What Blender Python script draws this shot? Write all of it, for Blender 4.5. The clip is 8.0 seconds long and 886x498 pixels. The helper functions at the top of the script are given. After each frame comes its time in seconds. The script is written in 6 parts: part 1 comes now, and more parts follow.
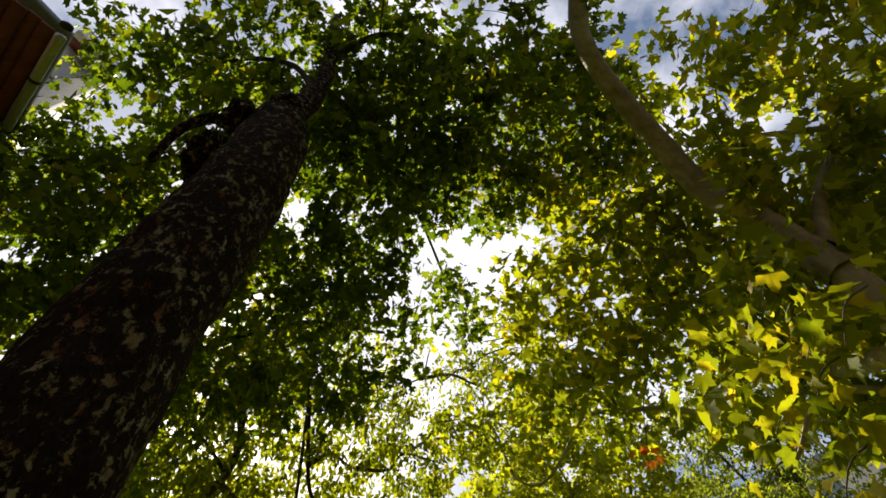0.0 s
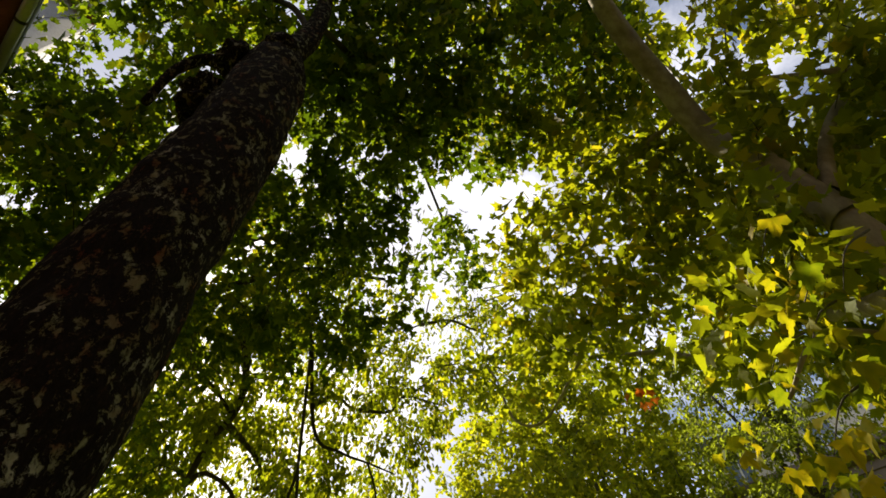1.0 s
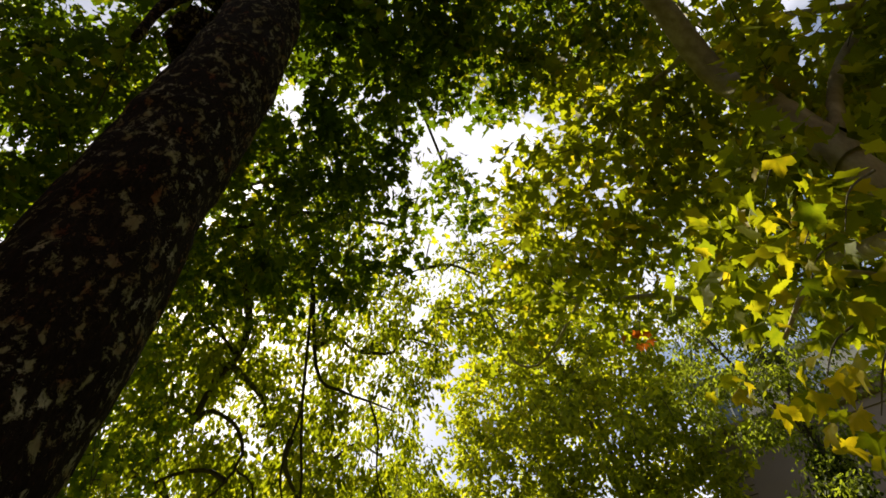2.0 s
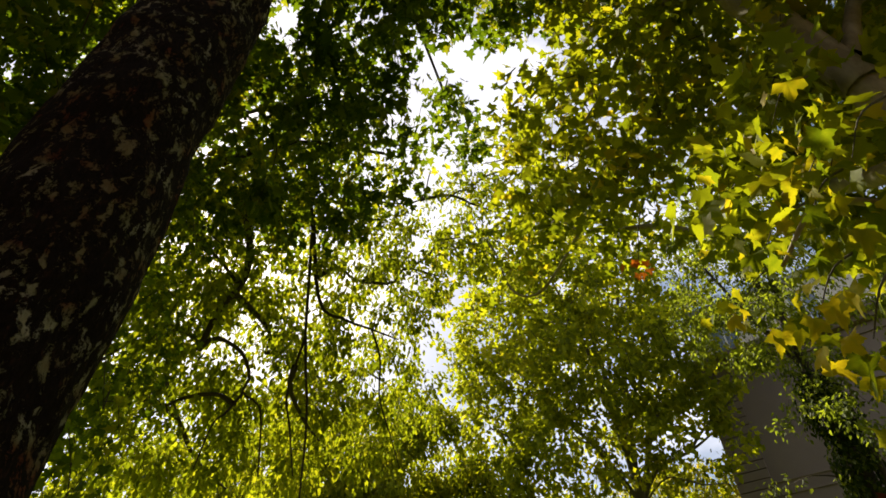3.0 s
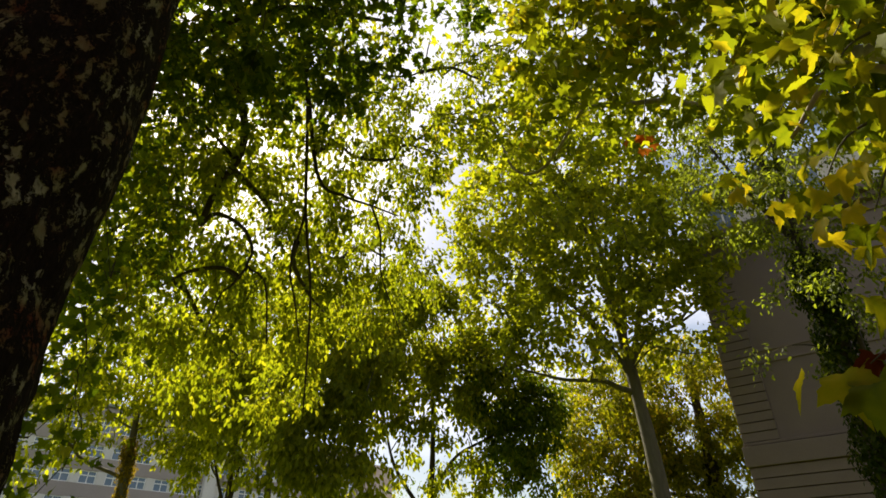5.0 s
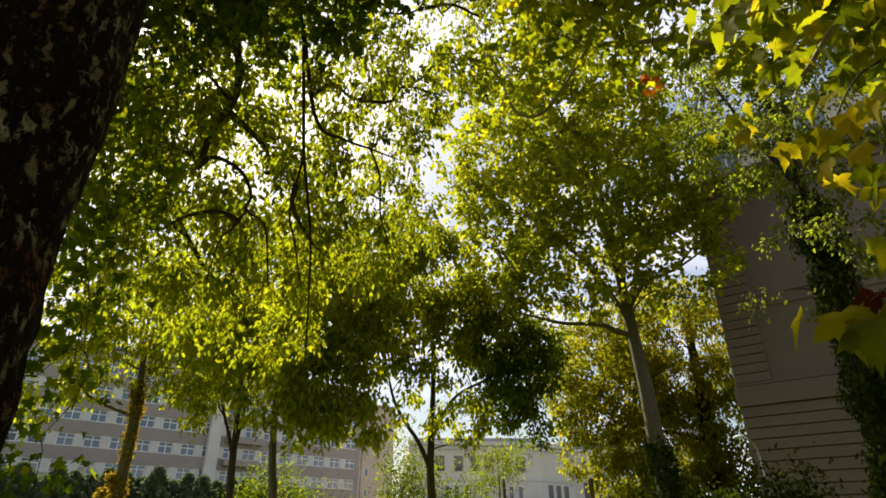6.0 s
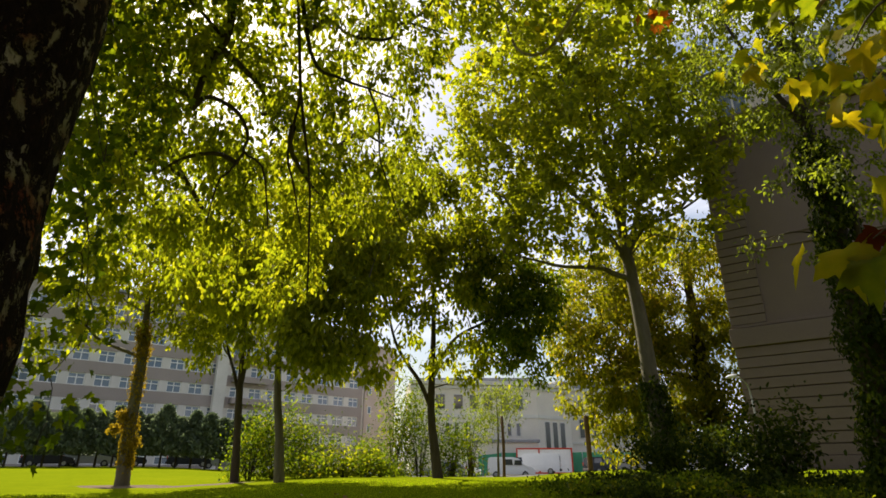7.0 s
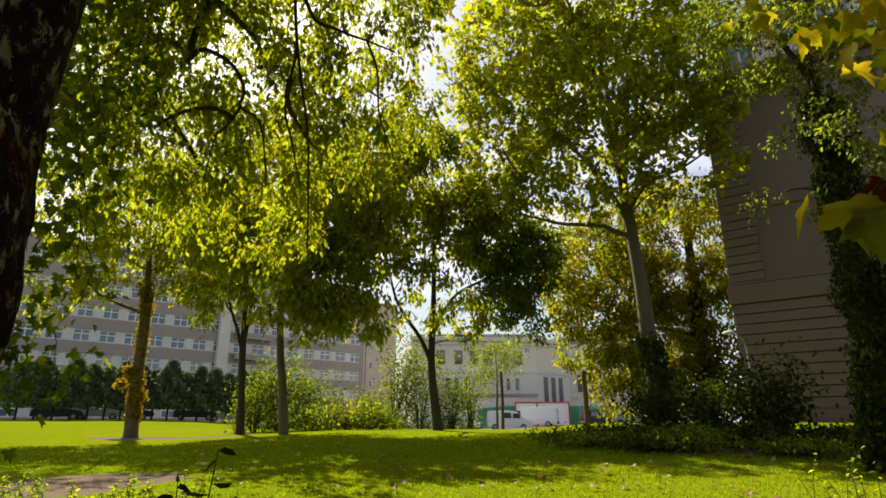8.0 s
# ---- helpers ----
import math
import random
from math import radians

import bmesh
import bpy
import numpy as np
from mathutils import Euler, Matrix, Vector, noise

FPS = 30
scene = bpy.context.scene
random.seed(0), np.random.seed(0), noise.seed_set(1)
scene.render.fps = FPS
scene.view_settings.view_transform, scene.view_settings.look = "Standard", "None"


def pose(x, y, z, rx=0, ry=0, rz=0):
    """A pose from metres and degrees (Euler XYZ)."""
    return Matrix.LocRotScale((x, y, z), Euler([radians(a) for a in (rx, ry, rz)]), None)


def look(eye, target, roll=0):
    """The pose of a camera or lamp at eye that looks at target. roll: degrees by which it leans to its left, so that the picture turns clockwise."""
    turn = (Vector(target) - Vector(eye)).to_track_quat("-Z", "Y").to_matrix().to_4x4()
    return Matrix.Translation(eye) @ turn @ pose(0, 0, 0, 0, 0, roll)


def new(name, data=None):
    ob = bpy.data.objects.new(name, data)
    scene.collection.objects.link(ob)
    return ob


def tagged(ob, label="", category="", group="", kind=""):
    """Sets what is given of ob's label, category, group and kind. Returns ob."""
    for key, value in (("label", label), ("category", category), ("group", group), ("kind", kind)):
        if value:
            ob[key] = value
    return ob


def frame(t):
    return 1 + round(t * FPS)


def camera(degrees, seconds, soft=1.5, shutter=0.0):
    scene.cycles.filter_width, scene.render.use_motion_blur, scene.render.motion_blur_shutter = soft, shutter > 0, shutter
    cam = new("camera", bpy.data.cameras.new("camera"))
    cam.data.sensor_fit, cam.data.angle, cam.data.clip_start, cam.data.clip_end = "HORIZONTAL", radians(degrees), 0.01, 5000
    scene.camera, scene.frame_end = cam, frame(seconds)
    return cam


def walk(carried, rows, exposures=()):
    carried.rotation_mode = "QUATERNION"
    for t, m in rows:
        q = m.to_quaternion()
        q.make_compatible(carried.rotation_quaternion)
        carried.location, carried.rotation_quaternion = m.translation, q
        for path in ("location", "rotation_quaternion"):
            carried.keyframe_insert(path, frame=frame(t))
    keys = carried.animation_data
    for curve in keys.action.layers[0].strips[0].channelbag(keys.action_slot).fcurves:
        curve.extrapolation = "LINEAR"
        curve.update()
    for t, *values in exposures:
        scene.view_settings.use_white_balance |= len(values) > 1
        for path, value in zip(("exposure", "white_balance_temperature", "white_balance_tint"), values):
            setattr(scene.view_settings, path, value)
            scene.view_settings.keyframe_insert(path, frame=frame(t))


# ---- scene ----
# ================= camera =================
cam = camera(75.6, 8.0, soft=1.6)
# seconds, right, ahead, up, yaw, pitch, roll: a slow slide ahead while the head tilts down
PATH = [
    (0.0, 0.000, 0.000, 1.200, -0.40, 61.66, -0.40),
    (0.5, -0.001, 0.015, 1.201, -0.36, 59.33, -0.36),
    (1.0, -0.001, 0.031, 1.201, -0.29, 56.49, -0.32),
    (1.5, -0.001, 0.046, 1.201, -0.28, 54.06, -0.30),
    (3.0, 0.000, 0.094, 1.197, -0.16, 44.20, -0.26),
    (3.5, 0.001, 0.110, 1.195, -0.15, 41.23, -0.23),
    (4.0, 0.002, 0.126, 1.192, -0.14, 37.83, -0.20),
    (4.5, 0.004, 0.142, 1.189, -0.12, 34.92, -0.12),
    (6.0, 0.008, 0.185, 1.178, -0.07, 26.72, -0.02),
    (6.5, 0.010, 0.198, 1.173, -0.05, 23.96, 0.00),
    (7.0, 0.011, 0.210, 1.168, -0.03, 21.12, 0.00),
    (7.5, 0.013, 0.221, 1.163, -0.01, 18.86, 0.00),
    (8.0, 0.014, 0.231, 1.158, 0.00, 16.90, 0.00),
]
walk(cam, [(t, pose(x, y, z, 90 + p, 0, w) @ Matrix.Rotation(radians(r), 4, "Z")) for t, x, y, z, w, p, r in PATH])

# ================= light =================
SUN_BEARING, SUN_HEIGHT = -28.7, 46.1          # degrees from ahead, and above the horizon
world = bpy.data.worlds.new("sky")
scene.world = world
world.use_nodes = True
wn, wl = world.node_tree.nodes, world.node_tree.links
wn.clear()
sky = wn.new("ShaderNodeTexSky")
sky.sky_type, sky.sun_disc = "NISHITA", False
sky.sun_elevation, sky.sun_rotation = radians(SUN_HEIGHT), radians(SUN_BEARING)
sky.air_density, sky.dust_density, sky.ozone_density = 1.2, 2.4, 1.4
w_coord = wn.new("ShaderNodeTexCoord")
w_map = wn.new("ShaderNodeMapping")
w_map.inputs["Scale"].default_value = (1.0, 1.0, 2.2)
w_noise = wn.new("ShaderNodeTexNoise")
w_noise.inputs["Scale"].default_value, w_noise.inputs["Detail"].default_value = 2.6, 7.0
w_noise.inputs["Roughness"].default_value = 0.58
w_ramp = wn.new("ShaderNodeValToRGB")
w_ramp.color_ramp.elements[0].position, w_ramp.color_ramp.elements[1].position = 0.44, 0.63
w_mix = wn.new("ShaderNodeMixRGB")
w_mix.inputs["Color2"].default_value = (10.6, 10.4, 11.2, 1)
w_bg, w_out = wn.new("ShaderNodeBackground"), wn.new("ShaderNodeOutputWorld")
w_bg.inputs["Strength"].default_value = 0.05
wl.new(w_coord.outputs["Generated"], w_map.inputs["Vector"])
wl.new(w_map.outputs["Vector"], w_noise.inputs["Vector"])
wl.new(w_noise.outputs["Fac"], w_ramp.inputs["Fac"])
wl.new(w_ramp.outputs["Color"], w_mix.inputs["Fac"])
wl.new(sky.outputs["Color"], w_mix.inputs["Color1"])
wl.new(w_mix.outputs["Color"], w_bg.inputs["Color"])
wl.new(w_bg.outputs["Background"], w_out.inputs["Surface"])
sun_data = bpy.data.lights.new("sun", "SUN")
sun_data.energy, sun_data.angle, sun_data.color = 5.0, radians(0.53), (1.0, 0.90, 0.72)
sun = new("sun", sun_data)
b_, h_ = radians(SUN_BEARING), radians(SUN_HEIGHT)
sun.matrix_world = look((60 * math.sin(b_) * math.cos(h_), 60 * math.cos(b_) * math.cos(h_), 60 * math.sin(h_)), (0, 0, 0))
scene.view_settings.exposure = 1.22

# ================= materials =================


def shader(name):
    m = bpy.data.materials.new(name)
    m.use_nodes = True
    m.node_tree.nodes.clear()
    nd, ln = m.node_tree.nodes, m.node_tree.links
    out = nd.new("ShaderNodeOutputMaterial")
    return m, nd, ln, out


def ramp(nd, stops):
    r = nd.new("ShaderNodeValToRGB")
    e = r.color_ramp.elements
    while len(e) < len(stops):
        e.new(0.5)
    for el, (p, c) in zip(e, stops):
        el.position, el.color = p, (*c, 1)
    return r


def noise_tex(nd, ln, scale, detail=5, rough=0.55, coord=None, stretch=None):
    n = nd.new("ShaderNodeTexNoise")
    n.inputs["Scale"].default_value, n.inputs["Detail"].default_value, n.inputs["Roughness"].default_value = scale, detail, rough
    c = coord
    if c is None:
        c = nd.new("ShaderNodeTexCoord").outputs["Object"]
    if stretch:
        mp = nd.new("ShaderNodeMapping")
        mp.inputs["Scale"].default_value = stretch
        ln.new(c, mp.inputs["Vector"])
        c = mp.outputs["Vector"]
    ln.new(c, n.inputs["Vector"])
    return n


def surface(name, stops, rough=0.8, metal=0.0, scale=3.0, fine=40.0, bump=0.3, depth=0.01, stretch=None, spec=0.2, jitter=0.0):
    """A surface whose colour wanders between the stops by a coarse and a fine grain, with relief from the fine one."""
    m, nd, ln, out = shader(name)
    p = nd.new("ShaderNodeBsdfPrincipled")
    a, b = noise_tex(nd, ln, scale, 6, 0.6, stretch=stretch), noise_tex(nd, ln, fine, 4, 0.6, stretch=stretch)
    mx = nd.new("ShaderNodeMath")
    mx.operation = "MULTIPLY_ADD"
    mx.inputs[1].default_value, mx.inputs[2].default_value = 0.45, 0.0
    ln.new(b.outputs["Fac"], mx.inputs[0])
    ad = nd.new("ShaderNodeMath")
    ad.operation = "MULTIPLY_ADD"
    ad.inputs[1].default_value = 0.55
    ln.new(a.outputs["Fac"], ad.inputs[0])
    ln.new(mx.outputs[0], ad.inputs[2])
    last = ad.outputs[0]
    if jitter:
        oi = nd.new("ShaderNodeObjectInfo")
        j = nd.new("ShaderNodeMath")
        j.operation = "MULTIPLY_ADD"
        j.inputs[1].default_value = jitter
        ln.new(oi.outputs["Random"], j.inputs[0])
        ln.new(last, j.inputs[2])
        last = j.outputs[0]
    r = ramp(nd, stops)
    ln.new(last, r.inputs["Fac"])
    ln.new(r.outputs["Color"], p.inputs["Base Color"])
    p.inputs["Roughness"].default_value, p.inputs["Metallic"].default_value = rough, metal
    p.inputs["Specular IOR Level"].default_value = spec
    if bump:
        bp = nd.new("ShaderNodeBump")
        bp.inputs["Strength"].default_value, bp.inputs["Distance"].default_value = bump, depth
        ln.new(last, bp.inputs["Height"])
        ln.new(bp.outputs["Normal"], p.inputs["Normal"])
    ln.new(p.outputs["BSDF"], out.inputs["Surface"])
    return m


def leaf_surface(name, stops, through_light=0.60, glow=(2.35, 2.25, 0.55), rough=0.6, patch=0.25, per_object=False, gloss=0.12):
    """A leaf: reflects its own colour and lets a yellower light through."""
    m, nd, ln, out = shader(name)
    if per_object:
        rnd = nd.new("ShaderNodeObjectInfo").outputs["Random"]
    else:
        rnd = nd.new("ShaderNodeNewGeometry").outputs["Random Per Island"]
    n = noise_tex(nd, ln, patch, 3, 0.5)
    vein = noise_tex(nd, ln, 55.0, 2, 0.5)
    s = nd.new("ShaderNodeMath")
    s.operation = "MULTIPLY_ADD"
    s.inputs[1].default_value = 0.9
    sub = nd.new("ShaderNodeMath")
    sub.operation = "MULTIPLY_ADD"
    sub.inputs[1].default_value, sub.inputs[2].default_value = 1.0, -0.5
    ln.new(n.outputs["Fac"], sub.inputs[0])
    ln.new(sub.outputs[0], s.inputs[0])
    ln.new(rnd, s.inputs[2])
    v = nd.new("ShaderNodeMath")
    v.operation = "MULTIPLY_ADD"
    v.inputs[1].default_value = 0.25
    ln.new(vein.outputs["Fac"], v.inputs[0])
    ln.new(s.outputs[0], v.inputs[2])
    sh = nd.new("ShaderNodeMath")
    sh.operation = "SUBTRACT"
    sh.inputs[1].default_value = 0.125
    ln.new(v.outputs[0], sh.inputs[0])
    r = ramp(nd, stops)
    ln.new(sh.outputs[0], r.inputs["Fac"])
    p = nd.new("ShaderNodeBsdfPrincipled")
    p.inputs["Roughness"].default_value, p.inputs["Specular IOR Level"].default_value = rough, gloss
    ln.new(r.outputs["Color"], p.inputs["Base Color"])
    tr = nd.new("ShaderNodeBsdfTranslucent")
    mul = nd.new("ShaderNodeMixRGB")
    mul.blend_type = "MULTIPLY"
    mul.inputs["Fac"].default_value = 1.0
    mul.inputs["Color2"].default_value = (*glow, 1)
    ln.new(r.outputs["Color"], mul.inputs["Color1"])
    ln.new(mul.outputs["Color"], tr.inputs["Color"])
    mix = nd.new("ShaderNodeMixShader")
    mix.inputs["Fac"].default_value = through_light
    ln.new(p.outputs["BSDF"], mix.inputs[1])
    ln.new(tr.outputs["BSDF"], mix.inputs[2])
    ln.new(mix.outputs[0], out.inputs["Surface"])
    return m


def plain(name, colour, rough=0.5, metal=0.0, spec=0.5):
    m, nd, ln, out = shader(name)
    p = nd.new("ShaderNodeBsdfPrincipled")
    p.inputs["Base Color"].default_value = (*colour, 1)
    p.inputs["Roughness"].default_value, p.inputs["Metallic"].default_value = rough, metal
    p.inputs["Specular IOR Level"].default_value = spec
    ln.new(p.outputs["BSDF"], out.inputs["Surface"])
    return m


# dark leaves; also carries shade on the elm's lower boughs and the shrubs
LEAF_DARK = leaf_surface("leaf_dark_green_and_shade", [(0.0, (0.030, 0.052, 0.006)), (0.45, (0.062, 0.094, 0.008)), (0.85, (0.105, 0.135, 0.010)), (1.0, (0.17, 0.165, 0.015))], through_light=0.58)
LEAF_ASH = leaf_surface("leaf_mid_green", [(0.0, (0.072, 0.094, 0.009)), (0.5, (0.142, 0.168, 0.013)), (0.9, (0.200, 0.210, 0.018)), (1.0, (0.205, 0.205, 0.02))])
LEAF_PLANE = leaf_surface("leaf_plane_tree", [(0.0, (0.080, 0.102, 0.009)), (0.5, (0.142, 0.162, 0.011)), (0.9, (0.200, 0.205, 0.016)), (1.0, (0.255, 0.205, 0.018))], patch=0.5, through_light=0.62)
LEAF_FRESH = leaf_surface("leaf_yellow_green", [(0.0, (0.078, 0.098, 0.008)), (0.5, (0.152, 0.172, 0.012)), (0.9, (0.210, 0.218, 0.017)), (1.0, (0.225, 0.215, 0.02))], through_light=0.68)
LEAF_GOLD = leaf_surface("leaf_golden", [(0.0, (0.080, 0.094, 0.008)), (0.5, (0.150, 0.156, 0.012)), (0.9, (0.205, 0.19, 0.016)), (1.0, (0.245, 0.185, 0.02))])
LEAF_AMBER = leaf_surface("leaf_amber", [(0.0, (0.12, 0.098, 0.012)), (0.5, (0.19, 0.155, 0.018)), (1.0, (0.26, 0.205, 0.03))], glow=(1.9, 1.6, 0.6))
LEAF_GREY = leaf_surface("leaf_grey_green", [(0.0, (0.055, 0.075, 0.018)), (0.6, (0.105, 0.130, 0.026)), (1.0, (0.16, 0.19, 0.03))])
LEAF_IVY = leaf_surface("leaf_ivy", [(0.0, (0.014, 0.025, 0.005)), (0.6, (0.030, 0.046, 0.008)), (1.0, (0.07, 0.085, 0.012))], through_light=0.3, rough=0.75, gloss=0.06)
LEAF_NEAR = leaf_surface("leaf_near_plane", [(0.0, (0.070, 0.098, 0.008)), (0.4, (0.125, 0.140, 0.010)), (0.75, (0.195, 0.180, 0.012)), (1.0, (0.25, 0.195, 0.014))], patch=2.5, per_object=True, through_light=0.55, rough=0.7, gloss=0.06)
LEAF_ORANGE = leaf_surface("leaf_orange", [(0.0, (0.42, 0.13, 0.02)), (1.0, (0.50, 0.20, 0.03))], glow=(1.5, 1.0, 0.5))
LEAF_RED = leaf_surface("leaf_dark_red", [(0.0, (0.07, 0.015, 0.007)), (1.0, (0.12, 0.032, 0.012))], through_light=0.3, glow=(1.3, 0.9, 0.5))
NEEDLES = leaf_surface("conifer_needles", [(0.0, (0.08, 0.11, 0.075)), (0.6, (0.12, 0.155, 0.10)), (1.0, (0.16, 0.19, 0.12))], through_light=0.35, glow=(1.2, 1.2, 0.9), gloss=0.1)
GRASS = leaf_surface("grass_blades", [(0.0, (0.085, 0.135, 0.004)), (0.6, (0.135, 0.195, 0.006)), (1.0, (0.20, 0.23, 0.02))], through_light=0.5, gloss=0.05, patch=0.6)
DEAD_LEAF = leaf_surface("fallen_leaf_brown", [(0.0, (0.18, 0.10, 0.04)), (0.6, (0.32, 0.22, 0.11)), (1.0, (0.46, 0.38, 0.26))], through_light=0.2, per_object=True, glow=(1.1, 1, 0.8))
TWIG = surface("twig_bark", [(0.3, (0.035, 0.028, 0.020)), (0.7, (0.075, 0.060, 0.042))], 0.9, scale=6, fine=60)
BARK_GREY = surface("bark_grey_brown", [(0.25, (0.060, 0.054, 0.034)), (0.6, (0.125, 0.112, 0.074)), (0.8, (0.19, 0.17, 0.12))], 0.9, scale=3, fine=30, bump=0.8, depth=0.03, stretch=(3, 3, 0.6))
BARK_DARK = surface("bark_dark", [(0.25, (0.025, 0.020, 0.015)), (0.7, (0.070, 0.058, 0.042))], 0.92, scale=4, fine=36, bump=0.8, depth=0.03, stretch=(3, 3, 0.6))
BARK_PALE = surface("bark_pale_plane", [(0.30, (0.13, 0.10, 0.06)), (0.46, (0.22, 0.18, 0.115)), (0.60, (0.34, 0.295, 0.21)), (0.75, (0.18, 0.15, 0.095))], 0.75, scale=2.2, fine=9, bump=0.25, depth=0.01, stretch=(1, 1, 0.5))


def mottled_bark():
    """Plane bark: dark scales that have come away in ragged flakes over khaki, grey and red-brown."""
    m, nd, ln, out = shader("bark_flaking_plane")
    co = nd.new("ShaderNodeTexCoord").outputs["Object"]
    warp = noise_tex(nd, ln, 9, 4, 0.6, co)
    add = nd.new("ShaderNodeMixRGB")
    add.blend_type = "ADD"
    add.inputs["Fac"].default_value = 0.11
    ln.new(co, add.inputs["Color1"])
    ln.new(warp.outputs["Color"], add.inputs["Color2"])
    flake = noise_tex(nd, ln, 20, 9, 0.72, add.outputs["Color"], (1, 1, 0.5))
    mask = ramp(nd, [(0.535, (0, 0, 0)), (0.575, (1, 1, 1))])
    ln.new(flake.outputs["Fac"], mask.inputs["Fac"])
    tone = noise_tex(nd, ln, 5, 3, 0.5, co)
    under = ramp(nd, [(0.32, (0.13, 0.04, 0.02)), (0.44, (0.15, 0.11, 0.056)), (0.56, (0.20, 0.18, 0.10)), (0.68, (0.32, 0.285, 0.20))])
    ln.new(tone.outputs["Fac"], under.inputs["Fac"])
    fine = noise_tex(nd, ln, 70, 4, 0.6, co, (1, 1, 0.4))
    # scale tones lowered to near black so they take in the trunk's shade
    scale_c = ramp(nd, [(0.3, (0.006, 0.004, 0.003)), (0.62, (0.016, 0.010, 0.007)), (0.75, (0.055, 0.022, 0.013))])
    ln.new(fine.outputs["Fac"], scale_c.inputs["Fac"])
    mix = nd.new("ShaderNodeMixRGB")
    ln.new(mask.outputs["Color"], mix.inputs["Fac"])
    ln.new(scale_c.outputs["Color"], mix.inputs["Color1"])
    ln.new(under.outputs["Color"], mix.inputs["Color2"])
    p = nd.new("ShaderNodeBsdfPrincipled")
    p.inputs["Roughness"].default_value, p.inputs["Specular IOR Level"].default_value = 0.9, 0.05
    ln.new(mix.outputs["Color"], p.inputs["Base Color"])
    h = nd.new("ShaderNodeMath")
    h.operation = "MULTIPLY_ADD"
    h.inputs[1].default_value = -0.9
    ln.new(mask.outputs["Color"], h.inputs[0])
    ln.new(fine.outputs["Fac"], h.inputs[2])
    bp = nd.new("ShaderNodeBump")
    bp.inputs["Strength"].default_value, bp.inputs["Distance"].default_value = 0.8, 0.012
    ln.new(h.outputs[0], bp.inputs["Height"])
    ln.new(bp.outputs["Normal"], p.inputs["Normal"])
    ln.new(p.outputs["BSDF"], out.inputs["Surface"])
    return m


BARK_FLAKE = mottled_bark()
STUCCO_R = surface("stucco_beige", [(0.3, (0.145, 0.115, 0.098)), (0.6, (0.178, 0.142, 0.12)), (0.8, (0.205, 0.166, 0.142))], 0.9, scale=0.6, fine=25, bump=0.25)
STONE_BASE = surface("stone_plinth", [(0.3, (0.24, 0.18, 0.14)), (0.7, (0.36, 0.28, 0.22))], 0.9, scale=1.0, fine=20)
STUCCO_L = surface("render_grey_pink", [(0.3, (0.27, 0.235, 0.225)), (0.6, (0.34, 0.295, 0.28)), (0.8, (0.38, 0.335, 0.32))], 0.9, scale=0.2, fine=6, bump=0.1)
STUCCO_W = surface("render_cream", [(0.3, (0.57, 0.52, 0.475)), (0.6, (0.66, 0.61, 0.56)), (0.8, (0.71, 0.66, 0.61))], 0.88, scale=0.3, fine=8, bump=0.1)
STUCCO_W2 = surface("render_pale_trim", [(0.3, (0.52, 0.50, 0.48)), (0.7, (0.64, 0.62, 0.60))], 0.85, scale=0.5, fine=8, bump=0.1)
ROOF_GREY = surface("roof_zinc", [(0.3, (0.16, 0.17, 0.19)), (0.7, (0.26, 0.27, 0.30))], 0.5, 0.3, scale=0.7, fine=10, bump=0.1)
SOFFIT = surface("soffit_red_brown_boards", [(0.3, (0.10, 0.030, 0.016)), (0.6, (0.20, 0.062, 0.030)), (0.8, (0.27, 0.10, 0.05))], 0.8, scale=2.0, fine=18, bump=0.4, stretch=(0.4, 3, 3))
CONCRETE = surface("concrete_grey", [(0.3, (0.24, 0.23, 0.215)), (0.7, (0.40, 0.385, 0.36))], 0.9, scale=1.2, fine=20)
ZINC = surface("gutter_zinc", [(0.3, (0.38, 0.38, 0.38)), (0.7, (0.55, 0.55, 0.55))], 0.45, 0.5, scale=3, fine=20, bump=0.1)
WHITE_PAINT = surface("white_paint", [(0.3, (0.66, 0.66, 0.66)), (0.7, (0.78, 0.78, 0.78))], 0.4, scale=1.5, fine=12, bump=0.05)
CAR_WHITE = surface("car_paint_white", [(0.3, (0.70, 0.71, 0.73)), (0.7, (0.78, 0.79, 0.80))], 0.25, scale=1.0, fine=6, bump=0.0)
CAR_DARK = surface("car_paint_dark", [(0.3, (0.020, 0.022, 0.028)), (0.7, (0.035, 0.038, 0.045))], 0.25, scale=1.0, fine=6, bump=0.0)
CAR_GREY = surface("car_paint_silver", [(0.3, (0.26, 0.27, 0.29)), (0.7, (0.34, 0.35, 0.37))], 0.28, 0.4, scale=1.0, fine=6, bump=0.0)
RED_PAINT = surface("red_paint", [(0.3, (0.42, 0.035, 0.020)), (0.7, (0.55, 0.060, 0.035))], 0.45, scale=2, fine=12, bump=0.05)
GREEN_NET = surface("green_net", [(0.3, (0.040, 0.20, 0.105)), (0.7, (0.070, 0.28, 0.15))], 0.8, scale=1.2, fine=30)
WOOD_POST = surface("wood_post", [(0.3, (0.085, 0.050, 0.030)), (0.7, (0.17, 0.105, 0.065))], 0.85, scale=3, fine=30, stretch=(4, 4, 0.5))
RUBBER = plain("rubber", (0.02, 0.02, 0.02), 0.8)
GLASS_DARK = plain("window_glass", (0.035, 0.042, 0.052), 0.08, 0.0, 0.8)
GLASS_BLUE = plain("window_glass_blue", (0.10, 0.14, 0.20), 0.08, 0.0, 0.9)
STEEL = surface("lamp_steel", [(0.3, (0.30, 0.31, 0.32)), (0.7, (0.42, 0.43, 0.44))], 0.45, 0.6, scale=4, fine=20, bump=0.1)
